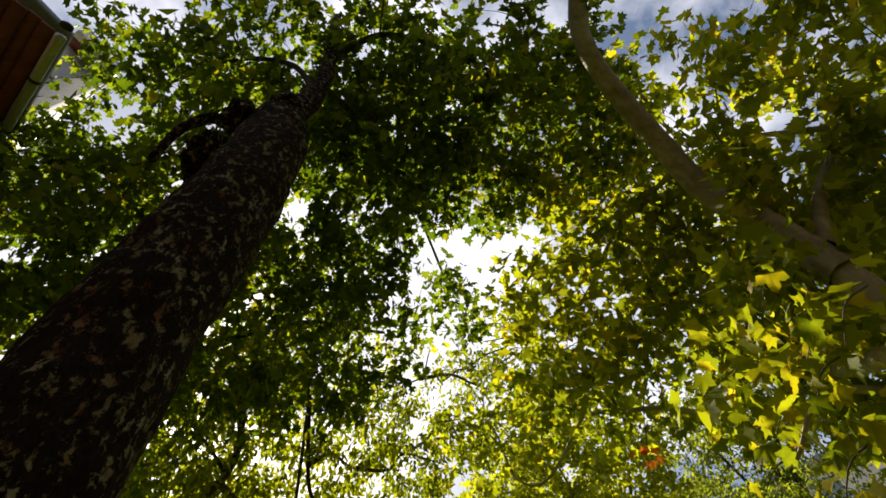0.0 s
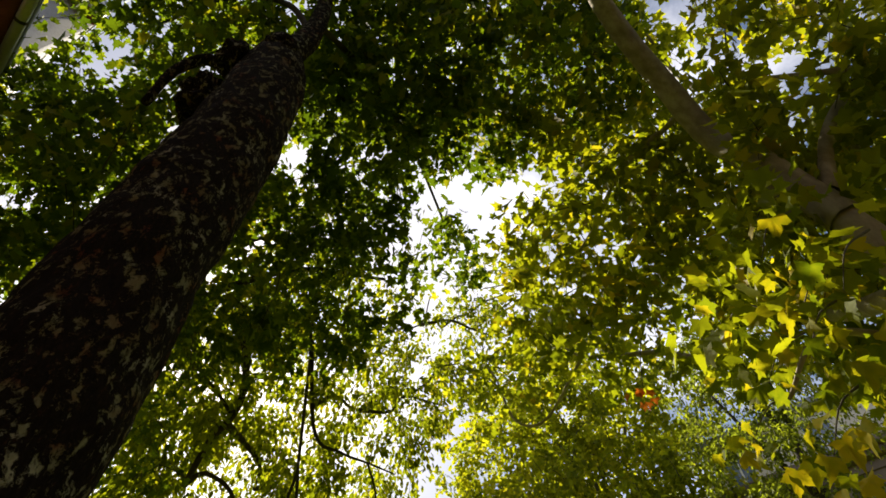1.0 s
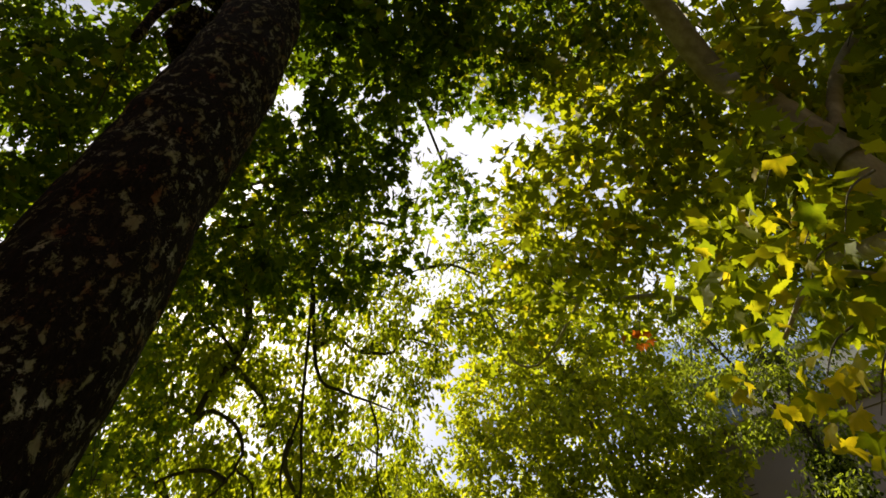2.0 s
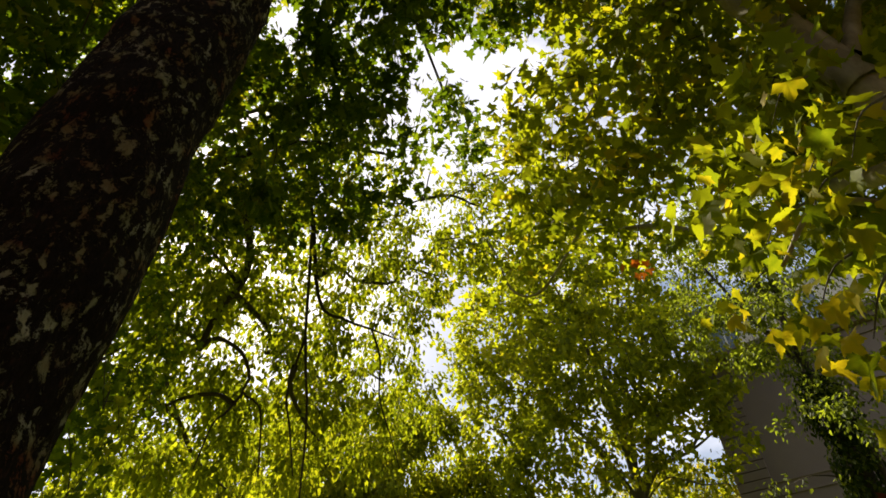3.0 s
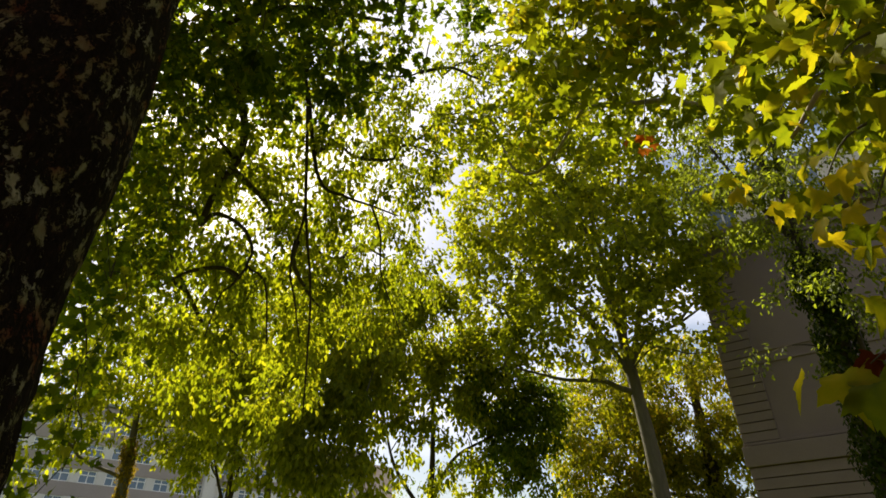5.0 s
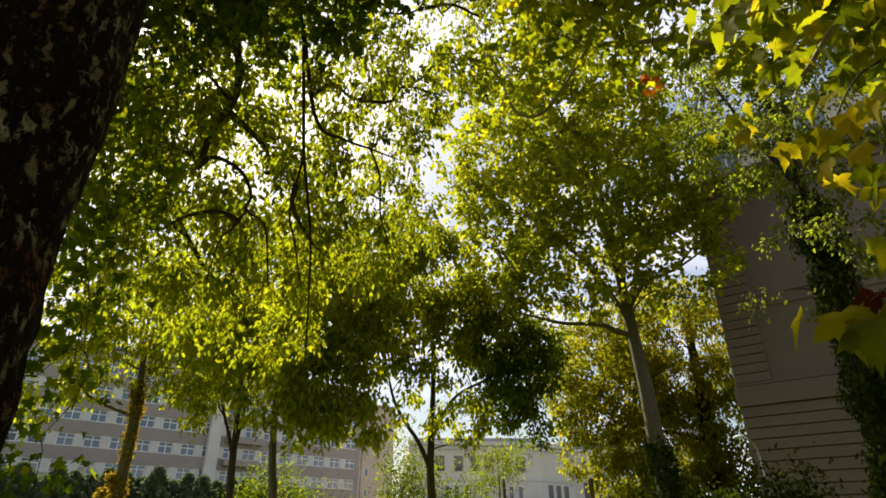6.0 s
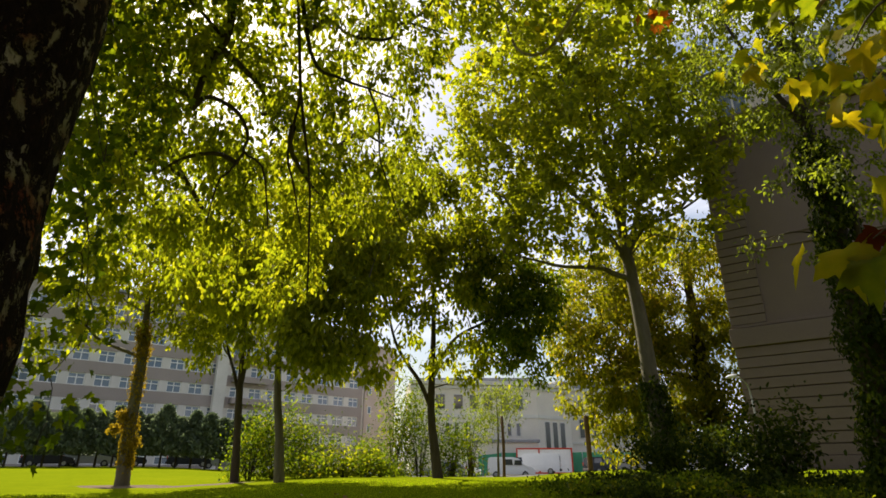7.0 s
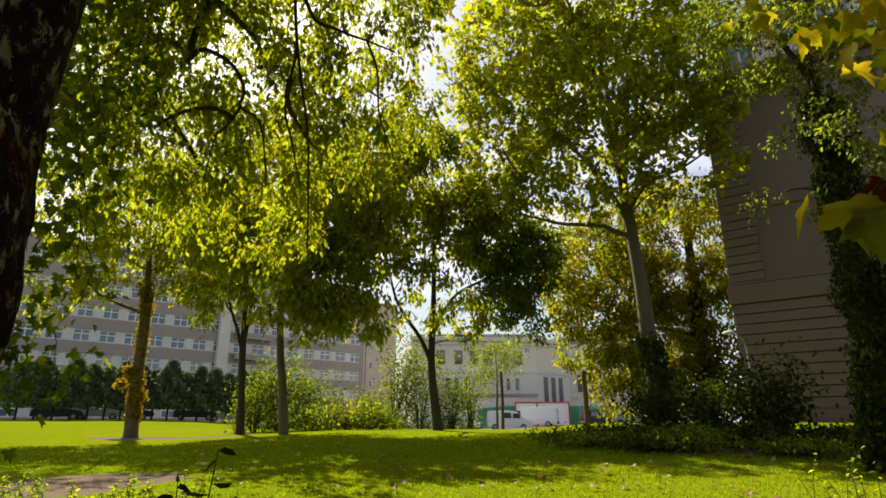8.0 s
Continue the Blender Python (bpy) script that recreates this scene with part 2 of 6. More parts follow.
LAMP_GLASS = plain("lamp_cover", (0.75, 0.76, 0.76), 0.3)


def ground_surface():
    m, nd, ln, out = shader("lawn_ground")
    co = nd.new("ShaderNodeTexCoord").outputs["Object"]
    big, mid, fine = noise_tex(nd, ln, 0.12, 5, 0.6, co), noise_tex(nd, ln, 1.4, 5, 0.65, co), noise_tex(nd, ln, 26, 4, 0.7, co)
    s = nd.new("ShaderNodeMixRGB")
    s.inputs["Fac"].default_value = 0.5
    ln.new(big.outputs["Fac"], s.inputs["Color1"])
    ln.new(mid.outputs["Fac"], s.inputs["Color2"])
    s2 = nd.new("ShaderNodeMixRGB")
    s2.inputs["Fac"].default_value = 0.4
    ln.new(s.outputs["Color"], s2.inputs["Color1"])
    ln.new(fine.outputs["Fac"], s2.inputs["Color2"])
    grass = ramp(nd, [(0.30, (0.070, 0.092, 0.003)), (0.50, (0.118, 0.150, 0.004)), (0.66, (0.170, 0.190, 0.006))])
    ln.new(s2.outputs["Color"], grass.inputs["Fac"])
    soil = ramp(nd, [(0.35, (0.085, 0.062, 0.045)), (0.6, (0.17, 0.135, 0.105))])
    ln.new(fine.outputs["Fac"], soil.inputs["Fac"])
    at = nd.new("ShaderNodeAttribute")
    at.attribute_name = "bare"
    edge = nd.new("ShaderNodeMath")
    edge.operation = "MULTIPLY_ADD"
    edge.inputs[1].default_value = 0.9
    ln.new(mid.outputs["Fac"], edge.inputs[0])
    ln.new(at.outputs["Fac"], edge.inputs[2])
    cut = ramp(nd, [(0.88, (0, 0, 0)), (1.0, (1, 1, 1))])
    ln.new(edge.outputs[0], cut.inputs["Fac"])
    mix = nd.new("ShaderNodeMixRGB")
    ln.new(cut.outputs["Color"], mix.inputs["Fac"])
    ln.new(grass.outputs["Color"], mix.inputs["Color1"])
    ln.new(soil.outputs["Color"], mix.inputs["Color2"])
    p = nd.new("ShaderNodeBsdfPrincipled")
    p.inputs["Roughness"].default_value, p.inputs["Specular IOR Level"].default_value = 1.0, 0.0
    ln.new(mix.outputs["Color"], p.inputs["Base Color"])
    bp = nd.new("ShaderNodeBump")
    bp.inputs["Strength"].default_value, bp.inputs["Distance"].default_value = 0.4, 0.03
    ln.new(fine.outputs["Fac"], bp.inputs["Height"])
    ln.new(bp.outputs["Normal"], p.inputs["Normal"])
    ln.new(p.outputs["BSDF"], out.inputs["Surface"])
    return m


LAWN = ground_surface()
ASPHALT = surface("asphalt", [(0.3, (0.040, 0.040, 0.042)), (0.7, (0.075, 0.073, 0.070))], 0.9, scale=0.5, fine=30)

# ================= mesh tools =================


def spot(bearing, distance, z=None):
    """A place by its bearing from straight ahead (degrees) and its distance over the ground (metres)."""
    a = radians(bearing)
    x, y = distance * math.sin(a), distance * math.cos(a)
    return Vector((x, y, ground_z(x, y) if z is None else z))


def smooth01(v, a, b):
    v = min(1.0, max(0.0, (v - a) / (b - a)))
    return v * v * (3 - 2 * v)


def ground_z(x, y):
    """The lawn: a gentle rise ahead, higher on the right, falling to the yard behind it."""
    r = math.hypot(x, y)
    left = 0.0225 * min(r, 62)
    bump = 0.86 * smooth01(r, 2.0, 24.0) - 0.44 * smooth01(r, 27.0, 50.0)
    right = 0.30 * smooth01(x, 3.5, 8) * smooth01(r, 14, 22)
    w = smooth01(math.degrees(math.atan2(x, max(y, 0.01))), -26, -8) if y > 0 else 0.5
    return ((1 - w) * left + w * (bump + right)) * (smooth01(y, -12, 3)) + 0.035 * noise.noise((x * 0.21, y * 0.21, 0)) * smooth01(r, 3, 8)


class Bag:
    """Triangles and quads gathered for one mesh."""

    def __init__(self):
        self.v, self.f, self.n = [], [], 0

    def add(self, verts, faces):
        self.v.append(np.asarray(verts, float).reshape(-1, 3))
        self.f.append(np.asarray(faces, np.int64) + self.n)
        self.n += len(self.v[-1])

    def mesh(self, name, origin=(0, 0, 0), smooth=False):
        v = np.concatenate(self.v) - np.array(origin)
        loops = np.concatenate([f.ravel() for f in self.f])
        size = np.concatenate([np.full(len(f), f.shape[1]) for f in self.f])
        me = bpy.data.meshes.new(name)
        me.vertices.add(len(v))
        me.vertices.foreach_set("co", v.ravel())
        me.loops.add(len(loops))
        me.loops.foreach_set("vertex_index", loops.astype(np.int32))
        me.polygons.add(len(size))
        me.polygons.foreach_set("loop_start", np.r_[0, np.cumsum(size)[:-1]].astype(np.int32))
        me.polygons.foreach_set("loop_total", size.astype(np.int32))
        me.update(calc_edges=True)
        if smooth:
            me.polygons.foreach_set("use_smooth", np.ones(len(size), bool))
        return me


def part(name, shape, material, parent=None, label="", smooth=False):
    """One mesh object from a Bag (in world places), a bmesh or a mesh (in the parent's own), under a thing or a part."""
    if isinstance(shape, Bag):
        origin = parent.matrix_world.translation if parent else (0, 0, 0)
        me = shape.mesh(name, origin, smooth)
    elif isinstance(shape, bmesh.types.BMesh):
        me = bpy.data.meshes.new(name)
        shape.to_mesh(me)
        shape.free()
    else:
        me = shape
    if material and not me.materials:
        me.materials.append(material)
    ob = new(name, me)
    if parent:
        ob.parent = parent
    return tagged(ob, label) if label else ob


def thing(name, place, label, category, group="", turn=0.0):
    """An Empty at a thing's base."""
    e = new(name)
    e.empty_display_size = 0.2
    e.matrix_world = Matrix.Translation(place) @ Matrix.Rotation(radians(turn), 4, "Z")
    bpy.context.view_layer.update()
    return tagged(e, label, category, group)


def box(bm, x0, x1, y0, y1, z0, z1, bevel=0.0):
    made = bmesh.ops.create_cube(bm, size=1.0, matrix=Matrix.Translation(((x0 + x1) / 2, (y0 + y1) / 2, (z0 + z1) / 2)) @ Matrix.Diagonal((x1 - x0, y1 - y0, z1 - z0, 1)))
    if bevel:
        edges = list({e for v in made["verts"] for e in v.link_edges})
        bmesh.ops.bevel(bm, geom=edges, offset=bevel, segments=2, affect="EDGES", profile=0.6)
    return bm


def block(x0, x1, y0, y1, z0, z1, bevel=0.0):
    return box(bmesh.new(), x0, x1, y0, y1, z0, z1, bevel)


def curve_points(points, n):
    """n points on a smooth line through the given ones."""
    p = np.asarray(points, float)
    if len(p) == 2:
        return p[0] + (p[1] - p[0]) * np.linspace(0, 1, n)[:, None]
    q = np.vstack([2 * p[0] - p[1], p, 2 * p[-1] - p[-2]])
    out = []
    for u in np.linspace(0, len(p) - 1, n):
        k = min(int(u), len(p) - 2)
        t = u - k
        a, b, c, d = q[k:k + 4]
        out.append(0.5 * (2 * b + (c - a) * t + (2 * a - 5 * b + 4 * c - d) * t * t + (3 * b - a - 3 * c + d) * t ** 3))
    return np.array(out)


def tube(bag, pts, radii, sides=6, lumps=0.0, grain=1.5):
    """A tapering round limb along the points."""
    pts, radii = np.asarray(pts, float), np.asarray(radii, float)
    n = len(pts)
    d = np.gradient(pts, axis=0)
    d /= np.linalg.norm(d, axis=1)[:, None] + 1e-9
    ref = np.array([1.0, 0.13, 0.07]) if abs(d[0][0]) < 0.8 else np.array([0.1, 1.0, 0.05])
    ang = np.arange(sides) * 2 * np.pi / sides
    rings = []
    for k in range(n):
        u = ref - d[k] * ref.dot(d[k])
        u /= np.linalg.norm(u)
        ref = u
        w = np.cross(d[k], u)
        ring = np.cos(ang)[:, None] * u + np.sin(ang)[:, None] * w
        r = np.full(sides, radii[k])
        if lumps:
            for j in range(sides):
                q = pts[k] + ring[j] * radii[k]
                r[j] *= 1 + lumps * noise.fractal(Vector(q) * grain, 0.8, 2.0, 3)
        rings.append(pts[k] + ring * r[:, None])
    v = np.vstack(rings + [pts[-1:] + d[-1:] * radii[-1] * 0.5])
    i, j = np.meshgrid(np.arange(n - 1), np.arange(sides), indexing="ij")
    a, b = i * sides + j, i * sides + (j + 1) % sides
    bag.add(v, np.stack([a, b, b + sides, a + sides], -1).reshape(-1, 4))
    cap = np.stack([(n - 1) * sides + np.arange(sides), (n - 1) * sides + (np.arange(sides) + 1) % sides, np.full(sides, n * sides)], -1)
    bag.f.append(cap + bag.n - len(v))


# leaf shapes: x along the midrib from the stalk, y across, z up; a fan of triangles round the first point
def leaf_shape(kind):
    if kind == "lobed":
        rim = [(0.0, -0.04), (-0.10, -0.26), (0.12, -0.50), (0.32, -0.27), (0.62, -0.40), (0.60, -0.16), (1.0, 0.0), (0.60, 0.16), (0.62, 0.40), (0.32, 0.27), (0.12, 0.50), (-0.10, 0.26), (0.0, 0.04)]
        hub = (0.25, 0.0)
    elif kind == "toothed":
        rim = [(0.0, 0.0)]
        half = []
        for ang, far in ((140, 0.22), (118, 0.42), (108, 0.62), (99, 0.46), (88, 0.48), (78, 0.45), (70, 0.58), (63, 0.62), (53, 0.86), (46, 0.72), (39, 0.68), (28, 0.55), (21, 0.66), (16, 0.68), (10, 0.82), (7, 0.80), (0, 1.02)):
            half.append((0.08 + far * math.cos(radians(ang)), far * math.sin(radians(ang))))
        rim += [(x, -y) for x, y in half] + [p for p in reversed(half[:-1])]
        hub = (0.14, 0.0)
    elif kind == "lobed_small":
        rim = [(0.0, 0.0), (0.02, -0.42), (0.34, -0.26), (0.58, -0.38), (1.0, 0.0), (0.58, 0.38), (0.34, 0.26), (0.02, 0.42)]
        hub = (0.3, 0.0)
    elif kind == "oval":
        rim = [(0.0, 0.0), (0.32, -0.25), (0.72, -0.20), (1.0, 0.0), (0.72, 0.20), (0.32, 0.25)]
        hub = None
    else:
        rim = [(0.0, 0.0), (0.5, -0.28), (1.0, 0.0), (0.5, 0.28)]
        hub = None
    z = lambda x, y: (0.12 if kind == "toothed" else 0.30) * abs(y) - 0.16 * x * x
    v = [(x, y, z(x, y)) for x, y in rim]
    if hub:
        v = [(*hub, -0.02)] + v
        k = len(rim)
        f = [(0, 1 + i, 1 + (i + 1) % k) for i in range(k)]
    elif kind == "oval":
        f = [(0, 1, 2), (0, 2, 3), (0, 3, 4), (0, 4, 5)]
    else:
        f = [(0, 1, 2), (0, 2, 3)]
    return np.array(v), np.array(f)


SHAPES = {k: leaf_shape(k) for k in ("lobed", "toothed", "lobed_small", "oval", "simple")}


def add_leaves(bag, kind, place, along, up, size):
    """Leaves at the places, each with its midrib along one way and its face up another."""
    v, f = SHAPES[kind]
    x = along / (np.linalg.norm(along, axis=1)[:, None] + 1e-9)
    y = np.cross(up, x)
    y /= np.linalg.norm(y, axis=1)[:, None] + 1e-9
    z = np.cross(x, y)
    p = place[:, None] + size[:, None, None] * (v[None, :, :1] * x[:, None] + v[None, :, 1:2] * y[:, None] + v[None, :, 2:] * z[:, None])
    n, k = len(place), len(v)
    bag.add(p.reshape(-1, 3), (f[None] + (np.arange(n) * k)[:, None, None]).reshape(-1, 3))


def in_lobes(rng, lobes, count, shell=0.3):
    """Places inside the rounded masses of a crown, thicker towards their skin."""
    vol = np.array([l[3] ** 2 * l[4] * (l[5] if len(l) > 5 else 1) for l in lobes])
    pick = rng.choice(len(lobes), count, p=vol / vol.sum())
    d = rng.normal(size=(count, 3))
    d /= np.linalg.norm(d, axis=1)[:, None]
    r = rng.random(count) ** (1 / 3) * (1 - shell) + shell * (0.55 + 0.45 * rng.random(count))
    c = np.array([l[:3] for l in lobes])[pick]
    s = np.array([(l[3], l[3], l[4]) for l in lobes])[pick]
    return c + d * r[:, None] * s * 1.12


def lobe(bearing, distance, z, wide, high, dense=1.0):
    p = spot(bearing, distance, z)
    return (p.x, p.y, p.z, wide, high, dense)


def crown_parts(root, rng, nodes, lobes, twigs, per_twig, kind, size, leaf_mat, droop=0.25, spread=0.22, clear=(), twig_r=0.006, tilt=0.55, reach=0.75, twig_mat=None):
    """Twigs that grow from the limbs into the crown's masses, and leaves along them."""
    goal = in_lobes(rng, lobes, twigs)
    # clear: ellipsoids kept free of twigs, placed along the camera's sight lines
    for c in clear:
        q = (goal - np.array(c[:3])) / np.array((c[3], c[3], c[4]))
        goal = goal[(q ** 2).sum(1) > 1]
    nodes = [np.asarray(nodes, float)]
    near = np.min([((goal - n) ** 2).sum(1) for n in nodes[0][:: max(1, len(nodes[0]) // 60)]], axis=0)
    goal = goal[np.argsort(near)]
    flat = nodes[0]
    wood, tips = Bag(), []
    pool = np.zeros((len(flat) + len(goal) * 4, 3))
    pool[: len(flat)] = flat
    used = len(flat)
    for g in goal:
        k = ((pool[:used] - g) ** 2).sum(1).argmin()
        a = pool[k]
        length = np.linalg.norm(g - a)
        mid = (a + g) / 2 + np.array((0, 0, 0.14 * length)) + rng.normal(size=3) * 0.10 * length
        p = curve_points([a, mid, g + np.array((0, 0, -droop * min(length, 0.6)))], 5)
        r0 = twig_r * (0.6 + min(length, 3.0) * 1.3)
        tube(wood, p[[0, 1, 2, 4]], np.linspace(r0, 0.003, 4), 3)
        pool[used:used + 4] = p[1:]
        used += 4
        tips.append(p)
    tips = np.array(tips)
    m = len(tips)
    which = np.repeat(np.arange(m), rng.poisson(per_twig, m))
    n = len(which)
    u = (1 - reach) + reach * rng.random(n) ** 0.8
    seg = np.minimum((u * 4).astype(int), 3)
    fr = (u * 4 - seg)[:, None]
    at = tips[which, seg] * (1 - fr) + tips[which, seg + 1] * fr + rng.normal(size=(n, 3)) * spread * np.array((1, 1, 0.8))
    out = at - tips[which, 2]
    out /= np.linalg.norm(out, axis=1)[:, None] + 1e-6
    along = out * 0.5 + rng.normal(size=(n, 3)) * 0.6 + np.array((0, 0, -droop * 2.2))
    up = rng.normal(size=(n, 3)) * tilt + np.array((0, 0, 1.0))
    leaf = Bag()
    add_leaves(leaf, kind, at, along, up, size * (0.65 + 0.6 * rng.random(n)))
    tagged(part("branchwork", wood, twig_mat or TWIG, root), kind="stuff")
    return tagged(part("crown", leaf, leaf_mat, root), kind="stuff")


def limb_to(start, end, lift=0.15, n=9, rng=None, wander=0.06):
    a, b = np.array(start, float), np.array(end, float)
    length = np.linalg.norm(b - a)
    m1 = a + (b - a) * 0.35 + np.array((0, 0, lift * length))
    m2 = a + (b - a) * 0.7 + np.array((0, 0, lift * 0.8 * length))
    if rng is not None:
        m1 += rng.normal(size=3) * wander * length
        m2 += rng.normal(size=3) * wander * length
    return curve_points([a, m1, m2, b], n)


def grow_tree(name, label, category, group, base, trunk, radii, lobes, bark, leaf_mat, seed, twigs, per_twig, kind, size, forks=(0.35, 0.95), limb_r=0.3,
              own_limbs=(), sides=14, lumps=0.10, **more):
    """A tree: a trunk through the given places, a limb to each mass of the crown, twigs and leaves."""
    rng = np.random.default_rng(seed)
    root = thing(name, base, label, category, group)
    pts = curve_points(trunk, 26)
    rad = np.interp(np.linspace(0, 1, 26), np.linspace(0, 1, len(radii)), radii)
    stem = Bag()
    tube(stem, pts, rad, sides, lumps, 2.5)
    part("trunk", stem, bark, root, smooth=True)
    nodes = [pts[12:]]
    for path, r0, r1 in own_limbs:
        p = curve_points(path, 18)
        b = Bag()
        tube(b, p, np.linspace(r0, r1, 18), 10, lumps * 0.6, 3.0)
        part("limb", b, bark, root, smooth=True)
        nodes.append(p[3:])
    for l in lobes:
        all_nodes = np.vstack(nodes)
        c = np.array(l[:3])
        z0 = pts[0][2] + (pts[-1][2] - pts[0][2]) * forks[0]
        ok = all_nodes[all_nodes[:, 2] > z0] if (all_nodes[:, 2] > z0).any() else all_nodes
        score = np.linalg.norm(ok - c, axis=1) + 1.2 * np.maximum(0, ok[:, 2] - c[2] + 0.2 * l[3])
        a = ok[score.argmin()]
        p = limb_to(a, c + rng.normal(size=3) * 0.15 * l[3], 0.10, 9, rng)
        length = np.linalg.norm(c - a)
        if length < 0.7:
            nodes.append(p[2:])
            continue
        b = Bag()
        r0 = min(limb_r * radii[-1] + 0.012 * length, radii[0] * 0.6, 0.010 + 0.018 * length)
        tube(b, p, np.linspace(r0, 0.2 * r0 + 0.006, 9), 7, lumps, 4.0)
        part("limb", b, bark, root, smooth=True)
        nodes.append(p[2:])
    crown_parts(root, rng, np.vstack(nodes), lobes, twigs, per_twig, kind, size, leaf_mat, **more)
    return root

# ================= ground =================


def bare_patch(x, y):
    """How bare of grass the ground is, from trodden patches and tree feet."""
    best = 0.0
    for b, d, rx, ry in ((-28, 11.6, 2.0, 1.5), (-33, 10.5, 1.6, 1.2), (-27.5, 26.2, 2.4, 2.2), (-21.5, 25.0, 3.2, 1.0), (-18.8, 25.6, 2.0, 1.2), (-42, 2.4, 1.3, 1.2), (53, 4.4, 1.4, 1.4), (30, 15.5, 6.0, 1.6)):
        p = spot(b, d, 0)
        a = radians(b)
        u, v = (x - p.x) * math.cos(a) - (y - p.y) * math.sin(a), (x - p.x) * math.sin(a) + (y - p.y) * math.cos(a)
        best = max(best, 1.0 - math.hypot(u / rx, v / ry))
    return max(0.0, min(0.9, best * 1.4))


def build_ground():
    radii = [0.0] + [0.5 * 1.062 ** k for k in range(146)]
    sides = 180
    v, bare = [(0, 0, ground_z(0, 0.01))], [0.0]
    for r in radii[1:]:
        for k in range(sides):
            a = k * 2 * math.pi / sides
            x, y = r * math.sin(a), r * math.cos(a)
            v.append((x, y, ground_z(x, y)))
            bare.append(bare_patch(x, y) if r < 40 else 0.0)
    f = [(0, 1 + (k + 1) % sides, 1 + k) for k in range(sides)]
    for i in range(len(radii) - 2):
        for k in range(sides):
            a, b = 1 + i * sides + k, 1 + i * sides + (k + 1) % sides
            f.append((a, b, b + sides, a + sides))
    me = bpy.data.meshes.new("ground")
    me.from_pydata(v, [], f)
    me.polygons.foreach_set("use_smooth", [True] * len(f))
    at = me.attributes.new("bare", "FLOAT", "POINT")
    at.data.foreach_set("value", bare)
    me.materials.append(LAWN)
    return tagged(new("ground", me), "bright green lawn with bare earth patches under the trees", "lawn", kind="structure")


build_ground()


def build_yard():
    """The asphalt yard and street behind the lawn, a thin slab on the ground."""
    b = Bag()
    for nm, pts in (("yard", [(-1, 44), (40, 44), (60, 110), (-8, 110)]),):
        n = 14
        g = np.array([[(1 - j / n) * ((1 - i / n) * np.array(pts[0]) + i / n * np.array(pts[1])) + j / n * ((1 - i / n) * np.array(pts[3]) + i / n * np.array(pts[2])) for i in range(n + 1)] for j in range(n + 1)])
        v = [(x, y, ground_z(x, y) + 0.03) for x, y in g.reshape(-1, 2)]
        f = [(j * (n + 1) + i, j * (n + 1) + i + 1, (j + 1) * (n + 1) + i + 1, (j + 1) * (n + 1) + i) for j in range(n) for i in range(n)]
        b.add(v, f)
    tagged(part("pavement", b, ASPHALT), "grey asphalt yard behind the lawn", "pavement", kind="structure")
    s = Bag()
    v, f = [], []
    for k in range(25):
        a = -42 + k * 1.15
        for d in (62.5, 76.0):
            p = spot(a, d)
            v.append((p.x, p.y, p.z + 0.03))
        if k:
            f.append((2 * k - 2, 2 * k, 2 * k + 1, 2 * k - 1))
    s.add(v, f)
    tagged(part("road", s, ASPHALT), "grey asphalt parking strip beyond the lawn", "road", kind="structure")


build_yard()

# ================= buildings =================


def window_parts(parent, x, z, wide, high, y=0.0, mullions=1, transom=0.0, glass=None, frame_mat=None, bar=0.07):
    """A framed window in the wall's own measures, set back from y: window > pane."""
    xs, zs = [x, x + bar], [z, z + bar]
    for k in range(mullions):
        c = x + wide * (k + 1) / (mullions + 1)
        xs += [c - bar / 2, c + bar / 2]
    xs += [x + wide - bar, x + wide]
    if transom:
        zs += [z + transom - bar / 2, z + transom + bar / 2]
    zs += [z + high - bar, z + high]
    bm = bmesh.new()
    grid = [[bm.verts.new((a, y, b)) for a in xs] for b in zs]
    bars = [bm.faces.new((grid[r][k], grid[r][k + 1], grid[r + 1][k + 1], grid[r + 1][k])) for r in range(len(zs) - 1) for k in range(len(xs) - 1) if r % 2 == 0 or k % 2 == 0]
    ext = bmesh.ops.extrude_face_region(bm, geom=bars)
    bmesh.ops.translate(bm, vec=(0, 0.07, 0), verts=[e for e in ext["geom"] if isinstance(e, bmesh.types.BMVert)])
    bmesh.ops.recalc_face_normals(bm, faces=bm.faces)
    w = part("window", bm, frame_mat or WHITE_PAINT, parent)
    part("pane", block(x + bar / 2, x + wide - bar / 2, y + 0.03, y + 0.045, z + bar / 2, z + high - bar / 2), glass or GLASS_DARK, w)
    return w


